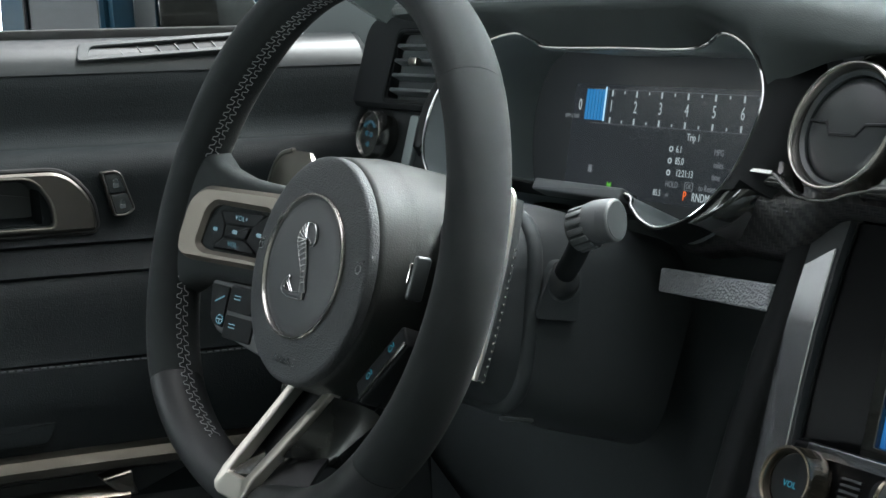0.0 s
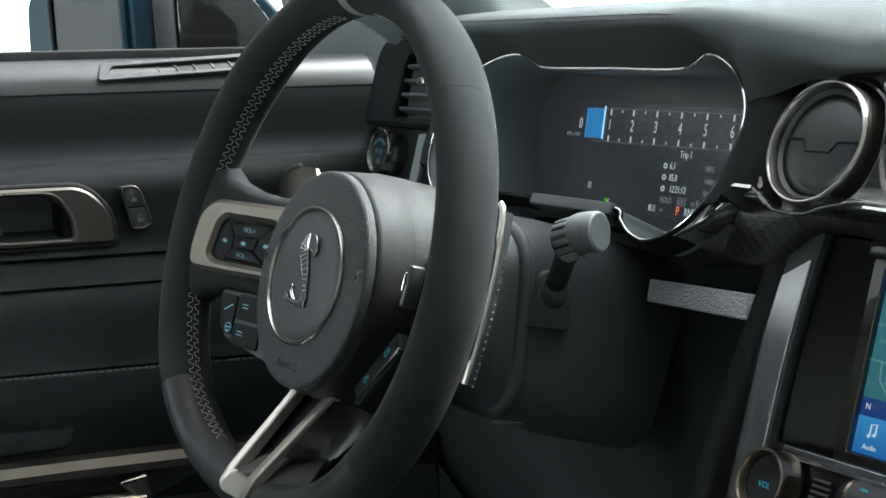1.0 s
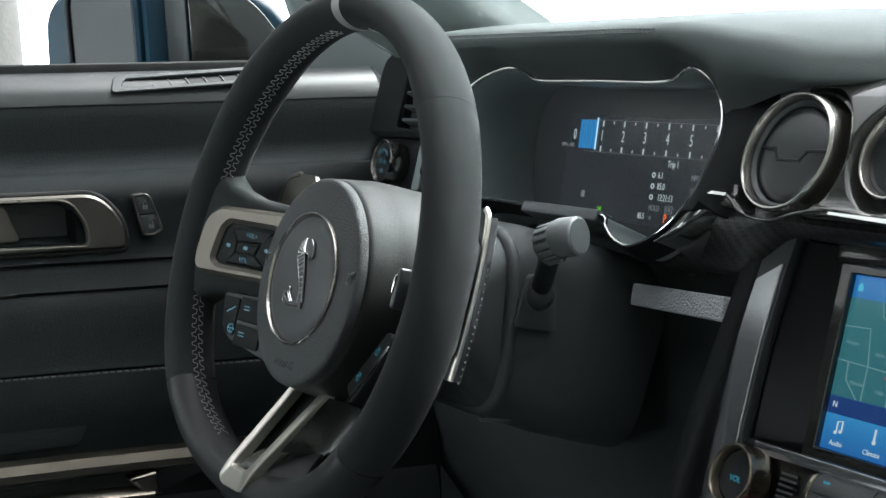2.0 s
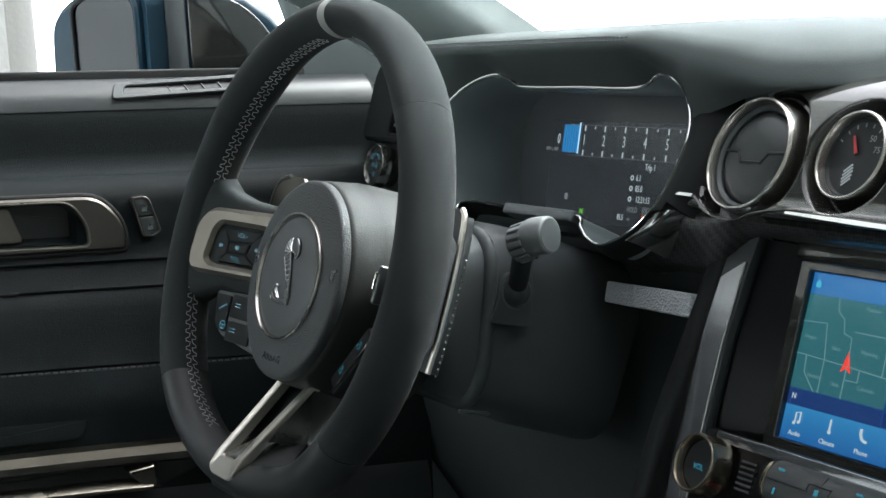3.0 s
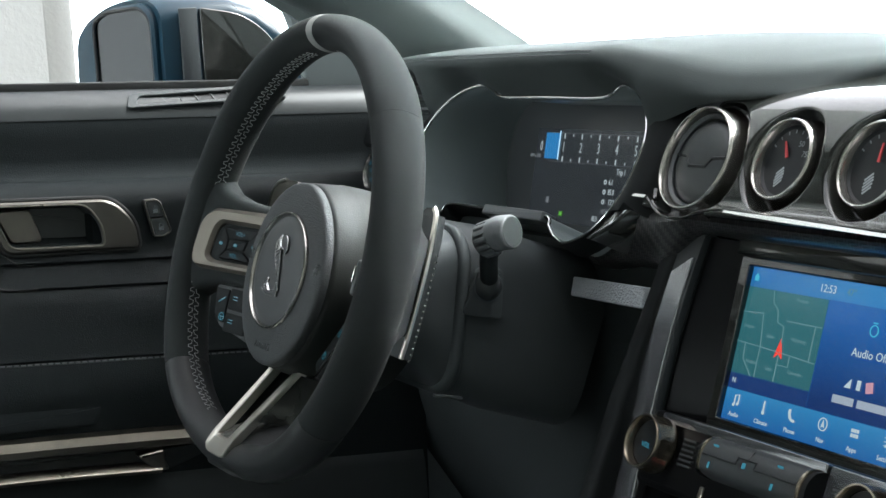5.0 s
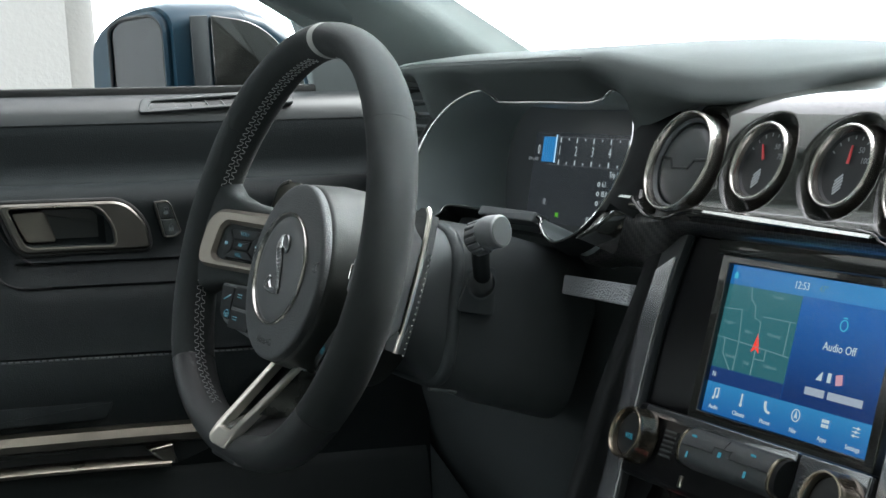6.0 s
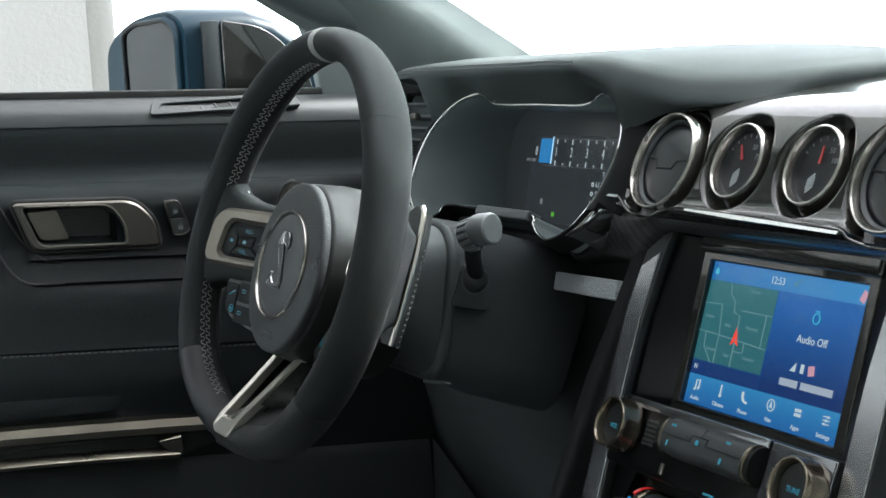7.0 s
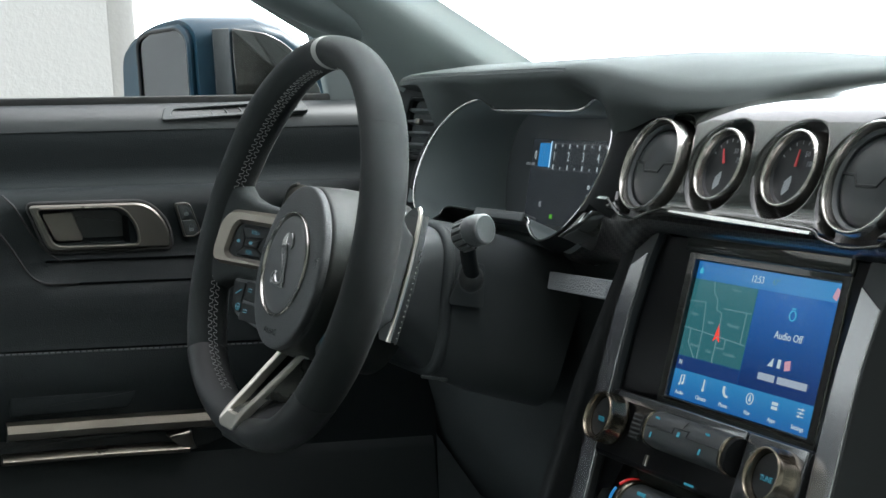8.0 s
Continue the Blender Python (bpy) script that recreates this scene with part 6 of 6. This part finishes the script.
def stalk(root, bend, neck, tip, r, label):
    """A cranked stalk: thin arm, ribbed ring, then a fat drum with a flat end."""
    st = thing("column_stalk", pose(*root), label, "stalk", "stalks on the steering column")
    sb = Matrix.Translation([-c for c in root])
    bm = bmesh.new()
    sweep(bm, smooth_path([root, bend, neck], 5), circle(r * 0.58, 20))
    part("arm", bm, HARDMATT, st, m=sb)
    d = Vector((0.90, 0.40, 0.10)).normalized()
    turn = Vector((0.82, 0.42, 0.30)).normalized()
    end2 = Matrix.Translation(neck) @ turn.to_track_quat("Z", "Y").to_matrix().to_4x4()
    bm = bmesh.new()
    lathe(bm, [(r * 0.50, -0.0090), (r * 0.90, -0.0082), (r * 0.98, -0.0066), (r * 0.98, 0.0040), (r * 0.94, 0.0062), (r * 0.80, 0.0070)], 48)
    ring = part("twist_ring", bm, HARD, st, "ribbed twist ring", m=sb @ end2)
    for i in range(14):
        a = 2 * math.pi * i / 14
        bm = bmesh.new()
        box(bm, 0.0030, 0.0036, 0.0105, (r * 0.97 * math.cos(a), r * 0.97 * math.sin(a), -0.0013), 0.0009, 2, pose(0, 0, 0, 0, 0, math.degrees(a)))
        part("rib", bm, TIP, ring)
    mid = Vector(tip) - d * 0.0085
    path = smooth_path([tuple(Vector(neck) + turn * 0.0045), tuple((Vector(neck) + turn * 0.0045).lerp(mid, 0.5) + Vector((0, -0.0006, 0.0006))), tuple(mid), tuple(mid + d * 0.0020)], 5)
    bm = bmesh.new()
    sweep(bm, path, circle(r * 1.04, 32), scale=[0.95 + 0.05 * min(1, i / 5) for i in range(len(path))])
    part("body", bm, TIP, st, "soft grey stalk body", m=sb, angle=60)
    end = Matrix.Translation(tip) @ d.to_track_quat("Z", "Y").to_matrix().to_4x4()
    bm = bmesh.new()
    lathe(bm, [(r * 0.90, -0.012), (r * 0.98, -0.0078), (r * 1.04, -0.0070), (r * 1.04, -0.0018), (r * 1.00, -0.0004), (r * 0.95, 0.0)], 36)
    tip_ring = part("tip", bm, TIP, st, "grey end ring", m=sb @ end)
    bm = bmesh.new()
    lathe(bm, [(r * 0.93, -0.002), (r * 0.93, -0.0002), (r * 0.90, 0.0003), (0.0, 0.0006)], 36)
    part("end_button", bm, HARD, tip_ring, "flat dark end button")
    return st


TIP = material("stalk_grey", (0.105, 0.112, 0.116), 0.5, grain=0.00015, grain_scale=1500, vary=0.08)
stalk((0.060, 0.178, 0.836), (0.112, 0.152, 0.860), (0.1455, 0.1372, 0.8815), (0.163, 0.145, 0.8865), 0.0116, "black wiper stalk with a ribbed ring")

# gear paddles behind the wheel
UPSHIFT = ((0.0625, -0.0690, 0.105, 0.1165), (0.058, -0.0690, 0.098, 0.1205), (0.045, -0.0685, 0.085, 0.1235), (0.020, -0.0675, 0.075, 0.1265), (-0.005, -0.0660, 0.075, 0.1285), (-0.030, -0.0645, 0.095, 0.1290), (-0.046, -0.0635, 0.112, 0.1285))


def paddle(s, label):
    p = thing("gear_paddle", WH, label, "gear paddle", "gear paddles behind the wheel")
    bm = bmesh.new()
    rows = []
    table = ((0.0655, -0.0600, 0.096, 0.116), (0.060, -0.0600, 0.090, 0.132), (0.043, -0.0610, 0.085, 0.1405), (0.020, -0.0640, 0.075, 0.1425), (-0.005, -0.0670, 0.072, 0.1420), (-0.030, -0.0690, 0.090, 0.1380), (-0.044, -0.0700, 0.106, 0.1290))
    for v, w, a, b in table if s < 0 else UPSHIFT:
        rows.append([(s * a, v, w - 0.0025), (s * b, v, w - 0.0025), (s * (b + 0.0012), v, w), (s * b, v, w + 0.0022), (s * (b - 0.004), v, w + 0.0010), (s * a, v, w + 0.0005)])
    loops(bm, rows, cap0=True, cap1=True)
    blade = part("blade", bm, DARK if s > 0 else SATIN_DARK, p, "black blade" if s > 0 else "satin metal blade", angle=60)
    bm = bmesh.new()
    edge_path = [(s * (b + 0.0005), v, w + 0.0010) for v, w, a, b in (table if s < 0 else UPSHIFT)]
    sweep(bm, smooth_path(edge_path, 5), rpoly([(-0.0017, -0.0016), (0.0017, -0.0016), (0.0017, 0.0016), (-0.0017, 0.0016)], 0.0010, 3), up=(0, 0, 1))
    part("edge", bm, SATIN if s > 0 else HANDLE, blade, "satin metal edge", angle=60)
    bm = bmesh.new()
    box(bm, 0.009, 0.0012, 0.0006, (s * (0.1080 if s > 0 else 0.1120), 0.056, -0.0680 if s > 0 else -0.0605))
    part("sign_bar", bm, DARK, blade)
    if s > 0:
        bm = bmesh.new()
        sweep(bm, [(b - 0.0022, v, w - 0.0050) for v, w, a, b in UPSHIFT[1:]], rpoly([(-0.0014, -0.0030), (0.0014, -0.0030), (0.0014, 0.0030), (-0.0014, 0.0030)], 0.0006, 2))
        part("rear_flange", bm, DARK, blade, "black rear flange with grip studs")
    for i in range(18):
        bm = bmesh.new()
        lathe(bm, [(0.0009, 0.0), (0.0008, 0.0009), (0.0, 0.0012)], 8)
        part("grip_stud", bm, CHROME, blade, m=pose(ramp(0.030 - 0.0045 * i, [(v, b - 0.0009) for v, w, a, b in UPSHIFT[::-1]]), 0.030 - 0.0045 * i, ramp(0.030 - 0.0045 * i, [(v, w - 0.0062) for v, w, a, b in UPSHIFT[::-1]]), 0, 90, 0) if s > 0 else pose(-0.1395, 0.040 - 0.0045 * i, -0.0680 - 0.0002 * i, 0, -60, 0))
    bm = bmesh.new()
    box(bm, 0.03, 0.03, 0.02, (s * 0.070, 0.005, -0.090), 0.006, 2)
    part("pivot", bm, HARD, p)
    return p


paddle(1, "satin metal upshift paddle behind the rim")
paddle(-1, "satin metal downshift paddle behind the rim")

# ---------------------------------------------------------------- left end: side vent and lamp switch
sv = thing("side_vent", facing(-0.285, 0.284, 0.950, 16), "slatted black side vent at the end of the dashboard", "air vent")
bm = bmesh.new()
o = rpoly([(-0.104, -0.034), (0.044, -0.034), (0.050, 0.046), (-0.098, 0.046)], [0.008, 0.012, 0.014, 0.026], 6)
i_ = rpoly([(-0.046, -0.026), (0.038, -0.026), (0.043, 0.030), (-0.040, 0.030)], [0.005, 0.005, 0.005, 0.008], 6)
frame_plate(bm, o, i_, -0.02, 0.004, 0.0035)
part("vent_frame", bm, MATTBLACK, sv, "black vent surround")
bm = bmesh.new()
sweep(bm, [(x, y, 0.0030) for x, y in inset(i_, -0.0015)], circle(0.0012, 8), closed=True)
part("vent_bead", bm, MATTBLACK, sv, "thin bead round the grille")
bm = bmesh.new()
slab(bm, inset(i_, -0.002), -0.024, -0.019)
part("vent_back", bm, DARK, sv)
for k in range(4):
    bm = bmesh.new()
    box(bm, 0.084, 0.0034, 0.015, (-0.002, -0.0195 + 0.0125 * k, -0.006), 0.0012, 2, pose(0, 0, 0, -14))
    part("slat", bm, HARD, sv, "thin black slat")
bm = bmesh.new()
box(bm, 0.014, 0.007, 0.006, (-0.004, 0.0055, 0.004), 0.002, 2)
part("vent_tab", bm, SATIN_DARK, sv, "satin tab")

FAINT = glow("faint_cyan", (0.03, 0.12, 0.17), 0.4)
ls = thing("lamp_switch", facing(-0.330, 0.276, 0.892, 14), "round headlamp switch beside the side vent", "switch")
bm = bmesh.new()
slab(bm, rpoly([(-0.045, -0.028), (0.078, -0.028), (0.083, 0.024), (-0.040, 0.024)], 0.010, 4), -0.01, 0.002, 0.002)
part("plate", bm, MATTBLACK, ls, "black switch plate")
bm = bmesh.new()
lathe(bm, [(0.0185, 0.0), (0.0185, 0.018), (0.0180, 0.0200), (0.0, 0.0203)], 44)
kn = part("switch_knob", bm, GLOSS, ls, "black knob")
bm = bmesh.new()
lathe(bm, [(0.0184, 0.012), (0.0205, 0.012), (0.0205, 0.0205), (0.0198, 0.0222), (0.0184, 0.0222), (0.0178, 0.0206), (0.0178, 0.012)], 44)
part("knob_ring", bm, RING, kn, "bright satin ring")
bm = bmesh.new()
sweep(bm, [(0.0105 * math.cos(radians(a)), 0.0105 * math.sin(radians(a)), 0.0206) for a in range(35, 150, 10)], circle(0.0013, 6))
part("lamp_symbol", bm, FAINT, kn, "faint cyan arc")
for u, v in ((-0.004, 0.0005), (0.004, -0.0005), (0.0, -0.0085)):
    bm = bmesh.new()
    frame_plate(bm, circle(0.0024, 14, u, v), circle(0.0011, 14, u, v), 0.0200, 0.0208)
    part("lamp_symbol", bm, FAINT, kn, "faint cyan symbol")
bm = bmesh.new()
slab(bm, rpoly([(0.036, -0.022), (0.050, -0.022), (0.055, 0.020), (0.041, 0.020)], 0.003, 3), 0.0, 0.0065, 0.0015)
part("dimmer_button", bm, COVER, ls, "satin dimmer key")

# pedal in the footwell
pd = thing("brake_pedal", pose(0.0, 0.42, 0.42, -25), "black brake pedal in the dark footwell", "pedal")
bm = bmesh.new()
box(bm, 0.09, 0.012, 0.06, (0, 0, 0), 0.006, 2)
part("pad", bm, RUBBER, pd)
bm = bmesh.new()
sweep(bm, [(0, 0.006, 0.02), (0, 0.06, 0.16), (0, 0.08, 0.30)], rpoly([(-0.006, -0.012), (0.006, -0.012), (0.006, 0.012), (-0.006, 0.012)], 0.003, 2), up=(1, 0, 0))
part("pedal_arm", bm, HARD, pd)
